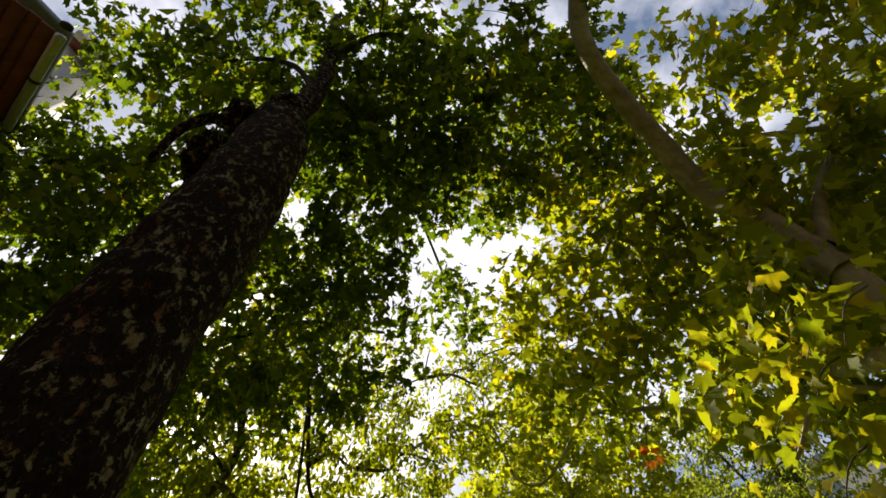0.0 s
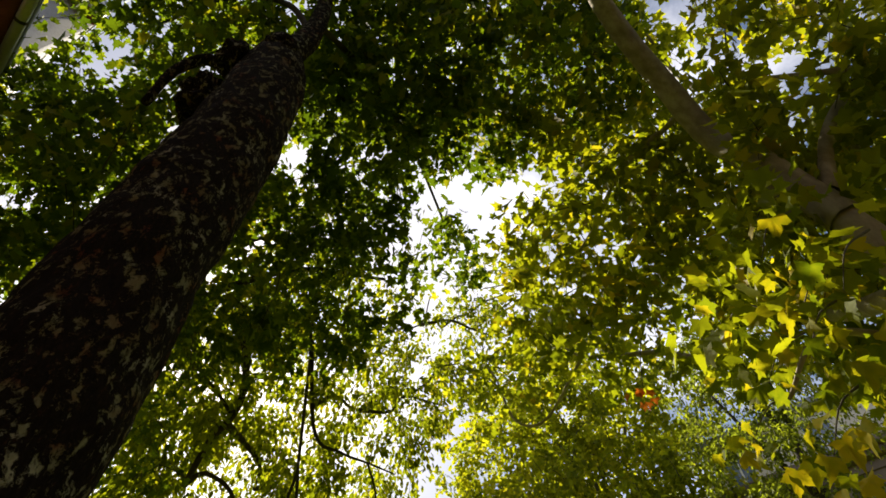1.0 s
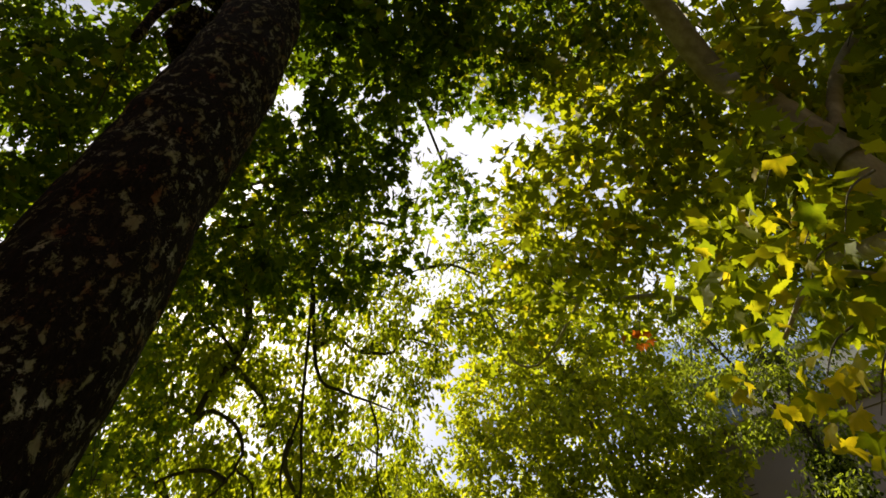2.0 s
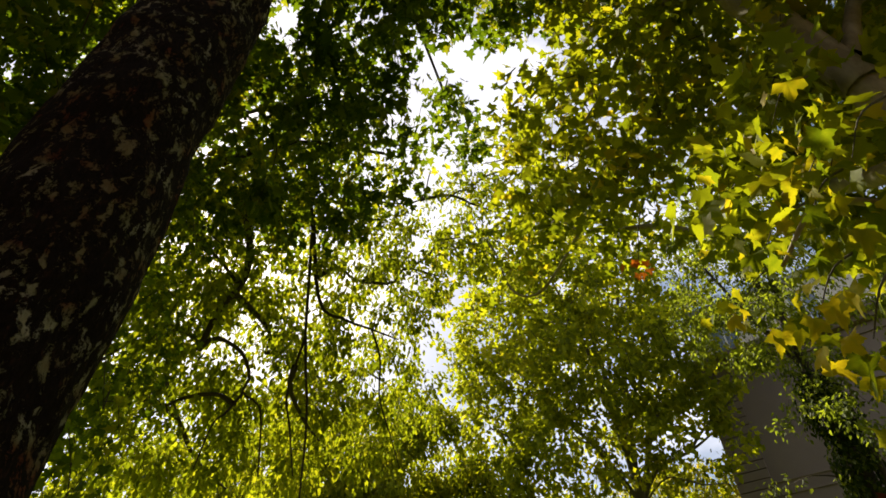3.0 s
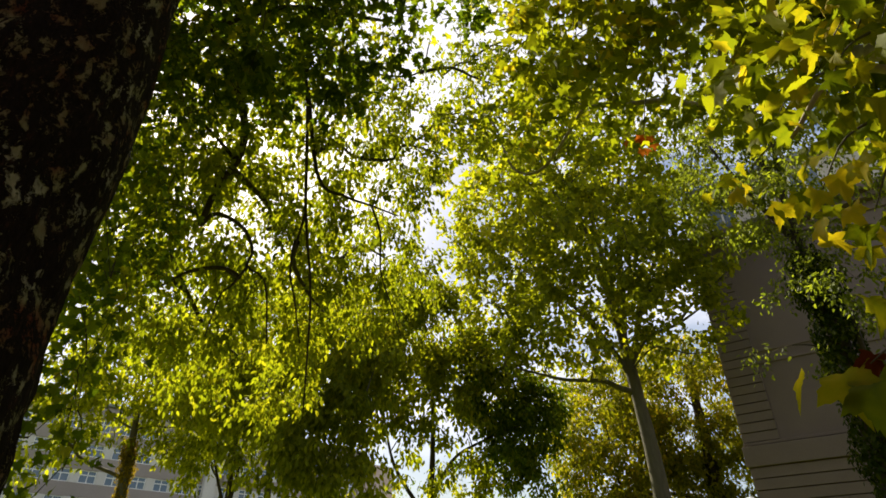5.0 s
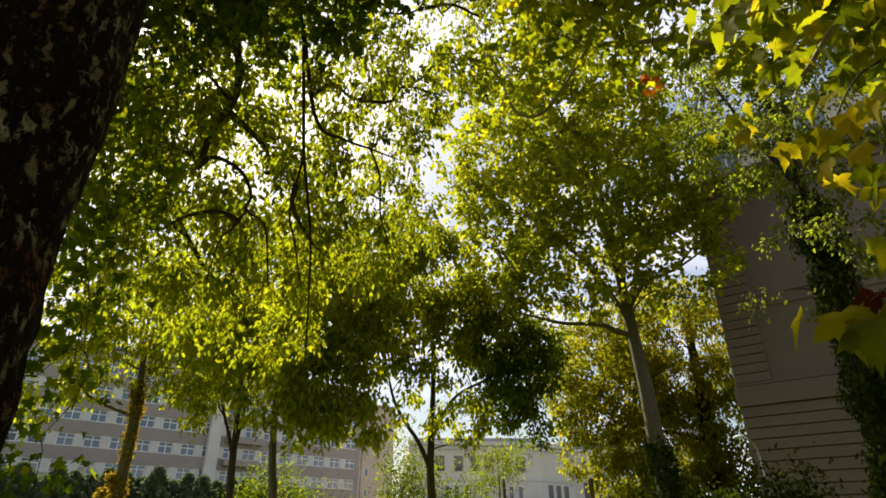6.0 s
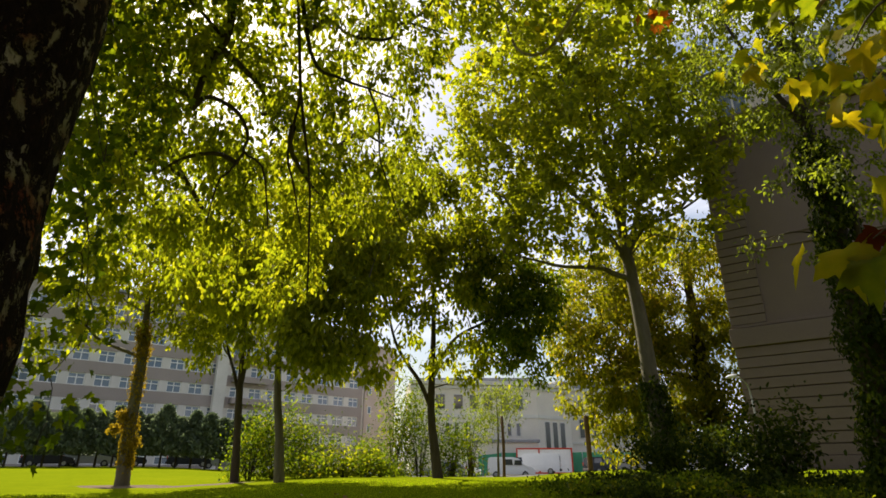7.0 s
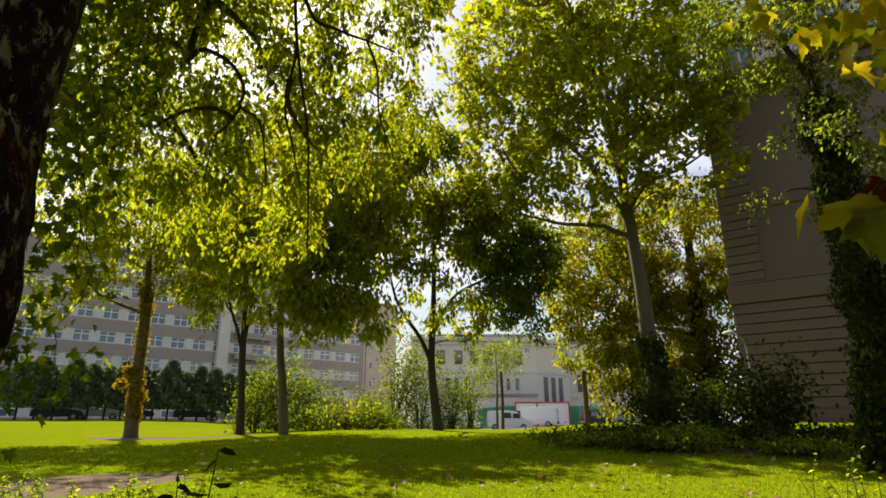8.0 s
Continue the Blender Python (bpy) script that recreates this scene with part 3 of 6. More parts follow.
def build_corner_house():
    """The tall rendered house whose corner stands behind the ivy-clad tree."""
    c = spot(27.2, 23.5, 0.75)
    h = thing("house", c, "tall beige rendered house with grooved base and quoined corner", "building", turn=-38)
    L, D = 17.0, 12.0
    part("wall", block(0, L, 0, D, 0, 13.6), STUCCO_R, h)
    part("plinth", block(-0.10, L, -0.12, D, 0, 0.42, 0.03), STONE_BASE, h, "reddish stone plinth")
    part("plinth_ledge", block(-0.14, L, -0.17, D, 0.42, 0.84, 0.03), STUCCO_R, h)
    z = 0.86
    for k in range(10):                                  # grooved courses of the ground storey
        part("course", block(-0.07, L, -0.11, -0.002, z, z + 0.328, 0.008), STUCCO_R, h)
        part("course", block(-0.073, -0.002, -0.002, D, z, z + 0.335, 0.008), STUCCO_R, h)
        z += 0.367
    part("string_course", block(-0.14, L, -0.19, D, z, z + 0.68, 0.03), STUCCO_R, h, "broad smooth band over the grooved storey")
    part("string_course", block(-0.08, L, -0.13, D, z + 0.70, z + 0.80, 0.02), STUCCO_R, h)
    z += 0.82
    while z < 12.2:                                      # corner blocks of the upper storeys
        part("quoin", block(-0.06, 1.12, -0.10, -0.002, z, z + 0.30, 0.008), STUCCO_R, h)
        part("quoin", block(-0.062, -0.002, -0.002, 1.12, z, z + 0.305, 0.008), STUCCO_R, h)
        z += 0.335
    part("string_course", block(1.15, L, -0.05, -0.002, 8.02, 8.10, 0.01), STUCCO_R, h)
    part("string_course", block(1.15, L, -0.05, -0.002, 8.46, 8.54, 0.01), STUCCO_R, h)
    part("frieze", block(-0.06, L, -0.08, D, 12.75, 13.1, 0.02), STUCCO_R, h)
    part("cornice", block(-0.35, L, -0.38, D, 13.12, 13.34, 0.05), STUCCO_R, h)
    part("cornice", block(-0.62, L, -0.66, D, 13.345, 13.62, 0.06), STUCCO_R, h)
    part("attic", block(0.5, L, 0.5, D, 13.62, 16.2), STUCCO_W, h, "pale attic storey")
    window_parts(h, 0.9, 14.1, 1.1, 1.6, 0.42, 1, glass=GLASS_BLUE)
    window_parts(h, 4.2, 14.1, 1.1, 1.6, 0.42, 1, glass=GLASS_BLUE)
    for x in (7.2, 11.6):
        window_parts(h, x, 8.9, 1.3, 2.6, -0.08, 1, 1.8)
    part("roof", block(0.2, L, 0.2, D, 16.2, 16.5, 0.05), ROOF_GREY, h)
    return h


build_corner_house()


def build_slab_block():
    """The long grey apartment block beyond the conifers: recessed bands of windows between piers."""
    c0 = spot(-31, 85, 0)
    c0 = c0 - Vector((math.cos(radians(42)), math.sin(radians(42)), 0)) * 27
    c0.z = 0.9
    h = thing("apartment_block", c0, "long grey-pink rendered apartment block with rows of windows", "building", turn=42)
    L, D, H, storey = 67.5, 13.0, 22.4, 3.05
    part("end_wall", block(67.76, 74.2, -0.35, 12.0, 0, H - 1.5), surface("render_pink", [(0.3, (0.40, 0.32, 0.29)), (0.7, (0.50, 0.41, 0.375))], 0.9, scale=0.3, fine=8, bump=0.1), h, "blank pinkish end wall")
    for k in range(5):
        window_parts(h, 68.4, 3.0 + k * 3.05, 0.7, 1.2, -0.42, 0, glass=GLASS_BLUE)
    part("wall", block(0, L, 0.30, D, 0, H), STUCCO_L, h)
    part("roof", block(-0.3, L + 0.3, -0.2, D + 0.3, H, H + 0.35, 0.05), ROOF_GREY, h)
    part("gable_wall", block(L, L + 0.25, 0.0, D, 0, H), STUCCO_W, h, "blank pale end wall")
    z0 = 0.85
    for row in range(8):
        zb = z0 + row * storey - (storey - 1.5)
        part("spandrel", block(0, L, 0.0, 0.297, max(0, zb), zb + storey - 1.5), STUCCO_L, h)
    bay = 2.9
    proto = None
    for row in range(7):
        zb = z0 + row * storey
        for k in range(int(L / bay) + 1):
            x = k * bay
            if x + bay > L:
                part("pier", block(x, L, 0.02, 0.297, zb, zb + 1.5), STUCCO_L, h)
                continue
            part("pier", block(x, x + 1.0, 0.02, 0.297, zb, zb + 1.5), STUCCO_W2, h, "pale pier between windows") if row < 6 else part("pier", block(x, x + 1.0, 0.02, 0.297, zb, zb + 1.5), STUCCO_L, h)
            if proto is None:
                proto = window_parts(h, 0, 0, bay - 1.0, 1.5, 0.15, 1, 0.95, GLASS_BLUE, bar=0.12)
                proto.location = (x + 1.0, 0, zb)
            else:
                w = new("window", proto.data)
                w.parent, w.location = h, (x + 1.0, 0, zb)
                q = new("pane", proto.children[0].data)
                q.parent = w
    part("stair_tower", block(42.0, 43.6, -0.8, -0.003, 0, H - 4, 0.04), STUCCO_W2, h, "pale vertical stair shaft")
    for row in range(1, 6):
        b = part("balcony", block(44.5, 50.0, -1.1, -0.003, z0 + row * storey - 0.95, z0 + row * storey - 0.1, 0.03), STUCCO_L, h)
    return h


build_slab_block()


def build_white_house():
    """The pale house across the yard, two wings meeting at a corner, with a flat-roofed annex."""
    zg = ground_z(12.6, 79) - 0.1
    h = thing("yard_house", (12.65, 79.0, zg), "pale cream rendered house with dark windows and flat roof", "building")
    # the footprint, corner by corner, seen from above
    for nm, ang, length, deep, high, mat in (("wing", 187.5, 17.0, 10.0, 11.6, STUCCO_W), ("wing", 38.0, 6.6, 14.0, 11.6, STUCCO_W)):
        bm = bmesh.new()
        box(bm, 0, length, 0 if ang < 90 else -deep, deep if ang < 90 else 0, 0, high)
        bmesh.ops.transform(bm, matrix=Matrix.Rotation(radians(ang), 4, "Z") @ Matrix.Translation((0, -0.0 if ang < 90 else 0, 0)), verts=bm.verts)
        part(nm, bm, mat, h)
    wings = []
    for ang, sign in ((187.5, -1), (38.0, 1)):
        wings.append((Matrix.Rotation(radians(ang), 4, "Z"), sign))

    def face(k, x, z, wide, high, out, mat, nm, label="", bars=0):
        m, s = wings[k]
        y0, y1 = (-out, -0.004) if s > 0 else (0.004, out)
        bm = bmesh.new()
        box(bm, x, x + wide, y0, y1, z, z + high)
        bmesh.ops.transform(bm, matrix=m, verts=bm.verts)
        ob = part(nm, bm, mat, h, label)
        if nm == "window":
            b2 = bmesh.new()
            e = 0.10
            box(b2, x + e, x + wide - e, y0 - 0.02 if s > 0 else y1 - 0.02, y0 + 0.02 if s > 0 else y1 + 0.02, z + e, z + high - e)
            bmesh.ops.transform(b2, matrix=m, verts=b2.verts)
            part("pane", b2, GLASS_DARK, ob)
        return ob

    for k, length in ((0, 17.0), (1, 6.6)):
        face(k, -0.1, 6.9, length + 0.1, 0.45, 0.10, STUCCO_W2, "string_course")
        face(k, -0.2, 10.6, length + 0.3, 0.35, 0.22, STUCCO_W2, "cornice")
        face(k, -0.3, 11.1, length + 0.5, 0.5, 0.45, STUCCO_W2, "cornice")
    for x in (1.9, 3.7, 6.0, 7.9, 10.0, 12.4):
        face(0, x, 7.9, 1.35, 2.0, 0.06, STUCCO_W2, "window")
    for x in (2.4, 3.6, 9.4, 10.6, 11.8, 13.6):
        face(0, x, 4.6, 0.65, 1.7, 0.06, STUCCO_W2, "window")
    for x in (1.2, 2.7, 4.2):
        face(1, x, 2.6, 1.05, 4.0, 0.06, STUCCO_W2, "window")
    part("annex", block(-14.5, -1.2, -6.0, -1.2, 0, 3.6), STUCCO_W, h)
    part("annex_roof", block(-14.8, -0.9, -6.3, -0.9, 3.6, 3.95, 0.06), ROOF_GREY, h)
    part("roof", block(-16.0, 0.0, 1.2, 9.0, 11.62, 12.4, 0.1), ROOF_GREY, h)
    w2 = thing("street_house", (16.6, 84.8, zg), "cream rendered house with narrow windows along the street", "building", turn=14)
    part("wall", block(0, 22, 0, 10, 0, 11.2), STUCCO_W, w2)
    part("cornice", block(-0.2, 22, -0.3, 10, 11.2, 11.6, 0.05), STUCCO_W2, w2)
    part("string_course", block(0, 22, -0.1, -0.003, 3.9, 4.15), STUCCO_W2, w2)
    for z, hh in ((0.9, 1.6), (4.7, 2.6), (8.2, 2.0)):
        for k in range(9):
            window_parts(w2, 0.8 + k * 2.2, z, 0.95, hh, -0.06, 0, frame_mat=STUCCO_W2)
    part("roof", block(-0.1, 22, 0.1, 10, 11.6, 12.6, 0.1), ROOF_GREY, w2)


build_white_house()


def build_eave():
    """The roof corner overhead: red-brown boarded soffit with a round gutter, and a grey wall with a pale eave."""
    z = 9.2
    a, b = spot(-68.4, 6.83, z), spot(-77.5, 5.15, z)
    d = (b - a).normalized()
    nrm = Vector((d.y, -d.x, 0))
    if nrm.dot(Vector((-1, -0.6, 0))) < 0:
        nrm = -nrm
    root = thing("roof_house", (a + nrm * 3 - d * 1.0).to_3d() - Vector((0, 0, z)), "grey house with a red-brown boarded soffit and pale round gutter", "building")
    g = Bag()
    tube(g, [a - d * 4, a, b], [0.075] * 3, 10)
    part("gutter", g, ZINC, root, "pale round zinc gutter", True)
    for k in range(7):
        q = a - d * 3.6 + d * k * 0.95
        c = Bag()
        tube(c, [q - d * 0.02, q + d * 0.02], [0.085, 0.085], 10)
        part("gutter_bracket", c, BARK_DARK, root)
    for k in range(11):                                   # soffit boards
        o = 0.10 + k * 0.19
        bb = Bag()
        p0, p1 = a - d * 4.2 + nrm * o, b + nrm * o
        q0, q1 = p0 + nrm * 0.18, p1 + nrm * 0.18
        zz = Vector((0, 0, 0.03 * (k % 2)))
        v = [p0 + zz, p1 + zz, q1 + zz, q0 + zz]
        v += [w + Vector((0, 0, 0.05)) for w in v]
        bb.add([tuple(w) for w in v], [(0, 1, 2, 3), (4, 7, 6, 5), (0, 4, 5, 1), (1, 5, 6, 2), (2, 6, 7, 3), (3, 7, 4, 0)])
        part("soffit_board", bb, SOFFIT, root)
    # roof plate over the boards, house wall under them
    bb = Bag()
    p0, p1 = a - d * 4.4 - nrm * 0.02, b - nrm * 0.02
    q0, q1 = p0 + nrm * 6, p1 + nrm * 6
    v = [p0, p1, q1 + Vector((0, 0, 2)), q0 + Vector((0, 0, 2))]
    v = [w + Vector((0, 0, 0.14)) for w in v] + [w + Vector((0, 0, 0.3)) for w in v]
    bb.add([tuple(w) for w in v], [(0, 3, 2, 1), (4, 5, 6, 7), (0, 1, 5, 4), (1, 2, 6, 5), (2, 3, 7, 6), (3, 0, 4, 7)])
    part("roof", bb, ROOF_GREY, root)
    bb = Bag()
    p0, p1 = a - d * 3.8 + nrm * 2.1, b - d * 0.3 + nrm * 2.1
    q0, q1 = p0 + nrm * 4, p1 + nrm * 4
    lo = lambda w: Vector((w.x, w.y, 0))
    v = [lo(p0), lo(p1), lo(q1), lo(q0)] + [p0, p1, q1, q0]
    bb.add([tuple(w) for w in v], [(0, 3, 2, 1), (4, 5, 6, 7), (0, 1, 5, 4), (1, 2, 6, 5), (2, 3, 7, 6), (3, 0, 4, 7)])
    part("wall", bb, CONCRETE, root)
    # the grey wall with its pale eave board, made taller and farther along the camera's rays
    z = 14.0
    e0, e1 = spot(-77.4, 7.82, z), spot(-69.9, 7.54, z)
    ed = (e1 - e0).normalized()
    en = Vector((-ed.y, ed.x, 0))
    r2 = thing("grey_house", (e0 + en * 1.5).to_3d() - Vector((0, 0, z)), "grey rendered house wall with pale eave board", "building")
    for nm, o0, o1, z0, z1, mat in (("wall", 0.30, 3.0, 0.0, z - 0.1, CONCRETE), ("soffit", 0.02, 0.298, z - 0.14, z - 0.10, SOFFIT), ("eave", -0.16, 0.02, z - 0.22, z + 0.06, ZINC), ("roof", -0.14, 3.2, z + 0.06, z + 0.2, ROOF_GREY)):
        bb = Bag()
        p0, p1, q0, q1 = e0 + en * o0, e1 + en * o0, e0 + en * o1, e1 + en * o1
        v = [(w.x, w.y, z0) for w in (p0, p1, q1, q0)] + [(w.x, w.y, z1) for w in (p0, p1, q1, q0)]
        bb.add(v, [(0, 3, 2, 1), (4, 5, 6, 7), (0, 1, 5, 4), (1, 2, 6, 5), (2, 3, 7, 6), (3, 0, 4, 7)])
        part(nm, bb, mat, r2)


build_eave()

# unseen wall, added to keep sky light off the near trunk
tagged(part("wall_back", block(-26, 26, -9.4, -9.0, -0.2, 13.0), surface("brick_dark", [(0.3, (0.07, 0.035, 0.025)), (0.7, (0.13, 0.07, 0.05))], 0.9, scale=1, fine=14)), "unseen dark brick wall added behind the camera to block sky light", "wall", kind="structure")

# ================= vehicles and yard things =================


def wheel_parts(car, x, y, r=0.31):
    w = new("wheel")
    w.parent, w.location = car, (x, y, r)
    bm = bmesh.new()
    bmesh.ops.create_cone(bm, cap_ends=True, segments=18, radius1=r, radius2=r, depth=0.2, matrix=Matrix.Rotation(radians(90), 4, "X"))
    bmesh.ops.bevel(bm, geom=[e for e in bm.edges if len(e.link_faces) == 2 and e.calc_face_angle(0) > 1], offset=0.03, segments=2, affect="EDGES")
    part("tyre", bm, RUBBER, w)
    bm = bmesh.new()
    bmesh.ops.create_cone(bm, cap_ends=True, segments=14, radius1=r * 0.62, radius2=r * 0.55, depth=0.215, matrix=Matrix.Rotation(radians(90), 4, "X"))
    part("rim", bm, STEEL, w)


def vehicle(name, place, turn, paint, profile, wide, label, glass_x, wheels, length, category, group="", rear_glass=None):
    """A car or van: a side profile drawn out to its width and rounded, with glass, wheels and lamps."""
    c = thing(name, place, label, category, group, turn)
    bm = bmesh.new()
    lower = [bm.verts.new((x, -wide / 2, z)) for x, z in profile]
    f = bm.faces.new(lower)
    ext = bmesh.ops.extrude_face_region(bm, geom=[f])
    bmesh.ops.translate(bm, vec=(0, wide, 0), verts=[v for v in ext["geom"] if isinstance(v, bmesh.types.BMVert)])
    bmesh.ops.recalc_face_normals(bm, faces=bm.faces)
    top = max(z for _, z in profile)
    for v in bm.verts:
        v.co.y *= 1 - 0.16 * max(0, (v.co.z - 0.85) / (top - 0.85)) ** 1.2
    bmesh.ops.bevel(bm, geom=list(bm.edges), offset=0.05, segments=2, affect="EDGES")
    part("body", bm, paint, c)
    for x0, x1, z0, z1 in glass_x:
        for side in (-1, 1):
            g = bmesh.new()
            y = lambda z: side * (wide / 2 * (1 - 0.16 * max(0, (z - 0.85) / (top - 0.85)) ** 1.2))
            vs = [g.verts.new(p) for p in ((x0, y(z0) + side * 0.012, z0), (x1, y(z0) + side * 0.012, z0), (x1 - 0.08, y(z1) + side * 0.012, z1), (x0 + 0.08, y(z1) + side * 0.012, z1))]
            vs += [g.verts.new((v.co.x, v.co.y - side * 0.03, v.co.z)) for v in vs]
            for q in ((0, 1, 2, 3), (4, 7, 6, 5), (0, 4, 5, 1), (1, 5, 6, 2), (2, 6, 7, 3), (3, 7, 4, 0)):
                g.faces.new([vs[i] for i in q])
            part("side_window", g, GLASS_DARK, c)
    if rear_glass:
        x, z0, z1 = rear_glass
        part("rear_window", block(x - 0.02, x + 0.02, -wide * 0.36, wide * 0.36, z0, z1, 0.01), GLASS_DARK, c)
    for x in wheels:
        for side in (-1, 1):
            wheel_parts(c, x, side * (wide / 2 - 0.09))
    for side in (-1, 1):
        part("headlight", block(length - 0.07, length + 0.005, side * wide * 0.36 - 0.14, side * wide * 0.36 + 0.14, 0.62, 0.78, 0.02), LAMP_GLASS, c)
        part("tail_light", block(-0.005, 0.06, side * wide * 0.42 - 0.06, side * wide * 0.42 + 0.06, 0.75, 1.05, 0.02), RED_PAINT, c)
    part("bumper", block(-0.07, 0.05, -wide * 0.45, wide * 0.45, 0.30, 0.55, 0.04), RUBBER, c)
    return c


CAR = [(0.05, 0.28), (0.0, 0.75), (0.12, 0.95), (0.75, 1.42), (2.05, 1.45), (2.85, 1.0), (3.85, 0.82), (4.1, 0.60), (4.05, 0.28)]
ESTATE = [(0.05, 0.30), (0.0, 0.90), (0.15, 1.48), (2.2, 1.52), (3.0, 1.02), (4.1, 0.86), (4.35, 0.62), (4.3, 0.30)]
SMALL_VAN = [(0.05, 0.30), (0.0, 0.95), (0.06, 1.72), (0.3, 1.82), (2.3, 1.82), (2.9, 1.70), (3.5, 1.12), (4.2, 0.92), (4.4, 0.60), (4.35, 0.30)]
BIG_VAN = [(0.05, 0.32), (0.0, 1.0), (0.05, 1.90), (0.2, 1.98), (3.6, 1.98), (4.15, 1.55), (4.85, 1.10), (5.0, 0.65), (4.95, 0.32)]

vehicle("delivery_van", spot(4.2, 58), -4, CAR_WHITE, SMALL_VAN, 1.75, "small white delivery van parked in the yard", [(1.5, 2.35, 1.12, 1.62), (2.45, 3.2, 1.12, 1.55)], (0.75, 3.45), 4.4, "van", "vans in the yard", (0.03, 1.1, 1.6))
vehicle("panel_van", spot(10.9, 63), 165, CAR_WHITE, BIG_VAN, 1.9, "white panel van parked beside the container", [(3.7, 4.5, 1.18, 1.62)], (0.95, 4.05), 5.0, "van", "vans in the yard", (0.0, 1.15, 1.75))
vehicle("parked_car", spot(13.2, 56), 10, CAR_DARK, ESTATE, 1.75, "dark estate car parked by the yard fence", [(0.4, 1.2, 0.98, 1.38), (1.28, 2.1, 0.98, 1.38)], (0.75, 3.45), 4.35, "car", "cars in the yard")
vehicle("parked_car", spot(15.8, 57), -8, CAR_GREY, CAR, 1.72, "silver car parked by the yard fence", [(0.75, 1.4, 0.95, 1.34), (1.48, 2.2, 0.95, 1.34)], (0.75, 3.3), 4.1, "car", "cars in the yard")
vehicle("parked_car", spot(2.2, 58), 175, CAR_GREY, CAR, 1.72, "silver car parked at the edge of the yard", [(0.75, 1.4, 0.95, 1.34), (1.48, 2.2, 0.95, 1.34)], (0.75, 3.3), 4.1, "car", "cars in the yard")
vehicle("parked_car", spot(-0.4, 60), 6, CAR_WHITE, CAR, 1.72, "white car parked at the edge of the yard", [(0.75, 1.4, 0.95, 1.34), (1.48, 2.2, 0.95, 1.34)], (0.75, 3.3), 4.1, "car", "cars in the yard")
for k, (az, paint, prof, what) in enumerate(((-34.5, CAR_DARK, CAR, "dark"), (-31.8, CAR_GREY, ESTATE, "silver"), (-29.6, CAR_DARK, ESTATE, "dark"), (-24.3, CAR_DARK, CAR, "dark"), (-21.6, CAR_GREY, CAR, "silver"), (-18.6, CAR_DARK, ESTATE, "dark"), (-16.0, CAR_WHITE, CAR, "white"))):
    vehicle("parked_car", spot(az, 66), 48 - 25 + 3 * (k % 3), paint, prof, 1.74, what + " car parked behind the row of conifers", [(0.6, 1.35, 0.97, 1.36), (1.43, 2.15, 0.97, 1.36)], (0.75, 3.35), 4.1, "car", "cars behind the conifers")


def build_container():
    p = spot(6.9, 70)
    c = thing("site_container", p, "white site container with a red steel frame", "container", turn=-9)
    L, W, H = 6.3, 2.5, 2.75
    part("shell", block(0.08, L - 0.08, 0.08, W - 0.08, 0.1, H - 0.08), WHITE_PAINT, c)
    for x in (0, L - 0.16, 2.5):
        for y in (0, W - 0.16) if x != 2.5 else (0,):
            part("post", block(x, x + 0.16, y, y + 0.16, 0.0, H, 0.01), RED_PAINT, c)
    for z in (0.0, H - 0.16):
        for y in (0, W - 0.16):
            part("rail", block(0.16, L - 0.16, y + 0.004, y + 0.156, z + 0.004, z + 0.156), RED_PAINT, c)
        for x in (0, L - 0.16):
            part("rail", block(x + 0.004, x + 0.156, 0.16, W - 0.16, z + 0.004, z + 0.156), RED_PAINT, c)
    part("window", block(0.7, 1.7, 0.05, 0.10, 1.2, 2.1, 0.02), GLASS_DARK, c)
    part("window", block(3.6, 4.2, 0.05, 0.10, 1.5, 2.0, 0.02), GLASS_DARK, c)


build_container()


def build_net_fence():
    f = thing("fence", spot(1.0, 74), "green netted site fence on steel posts", "fence")
    a, b = spot(0.2, 74), spot(18.5, 72)
    n = 10
    for k in range(n):
        p, q = a.lerp(b, k / n), a.lerp(b, (k + 1) / n)
        s = Bag()
        w = [p, q]
        v, fc = [], []
        for i in range(9):
            t = i / 8
            m = p.lerp(q, t)
            off = 0.05 * math.sin(i * 2.1 + k)
            z = ground_z(m.x, m.y)
            v += [(m.x, m.y + off, z + 0.05), (m.x, m.y + off * 0.4, z + 2.35 - 0.05 * math.sin(math.pi * t)), (m.x, m.y + off + 0.01, z + 0.05), (m.x, m.y + off * 0.4 + 0.01, z + 2.35 - 0.05 * math.sin(math.pi * t))]
            if i:
                o = 4 * i
                fc += [(o - 4, o, o + 1, o - 3), (o - 2, o - 1, o + 3, o + 2), (o - 3, o + 1, o + 3, o - 1)]
        s.add(v, fc)
        part("net_panel", s, GREEN_NET, f)
        t = Bag()
        z = ground_z(p.x, p.y)
        tube(t, [(p.x, p.y - 0.06, z), (p.x, p.y - 0.06, z + 2.45)], [0.04, 0.04], 8)
        part("post", t, STEEL, f)


build_net_fence()


def wood_post(bearing, distance, top, r):
    p = spot(bearing, distance)
    b = Bag()
    tube(b, curve_points([p - Vector((0, 0, 0.1)), (p.x + 0.02, p.y, (p.z + top) / 2), (p.x - 0.02, p.y, top)], 8), [r * 1.08, r * 1.04, r, r, r, r * 0.98, r * 0.97, r * 0.9], 12, 0.05, 4)
    t = thing("wooden_post", p, "brown weathered wooden post in the ground", "post", "posts by the yard")
    part("shaft", b, WOOD_POST, t, smooth=True)


wood_post(2.6, 30, 2.35, 0.07)
wood_post(5.7, 30, 3.65, 0.075)
wood_post(13.5, 30, 3.6, 0.12)


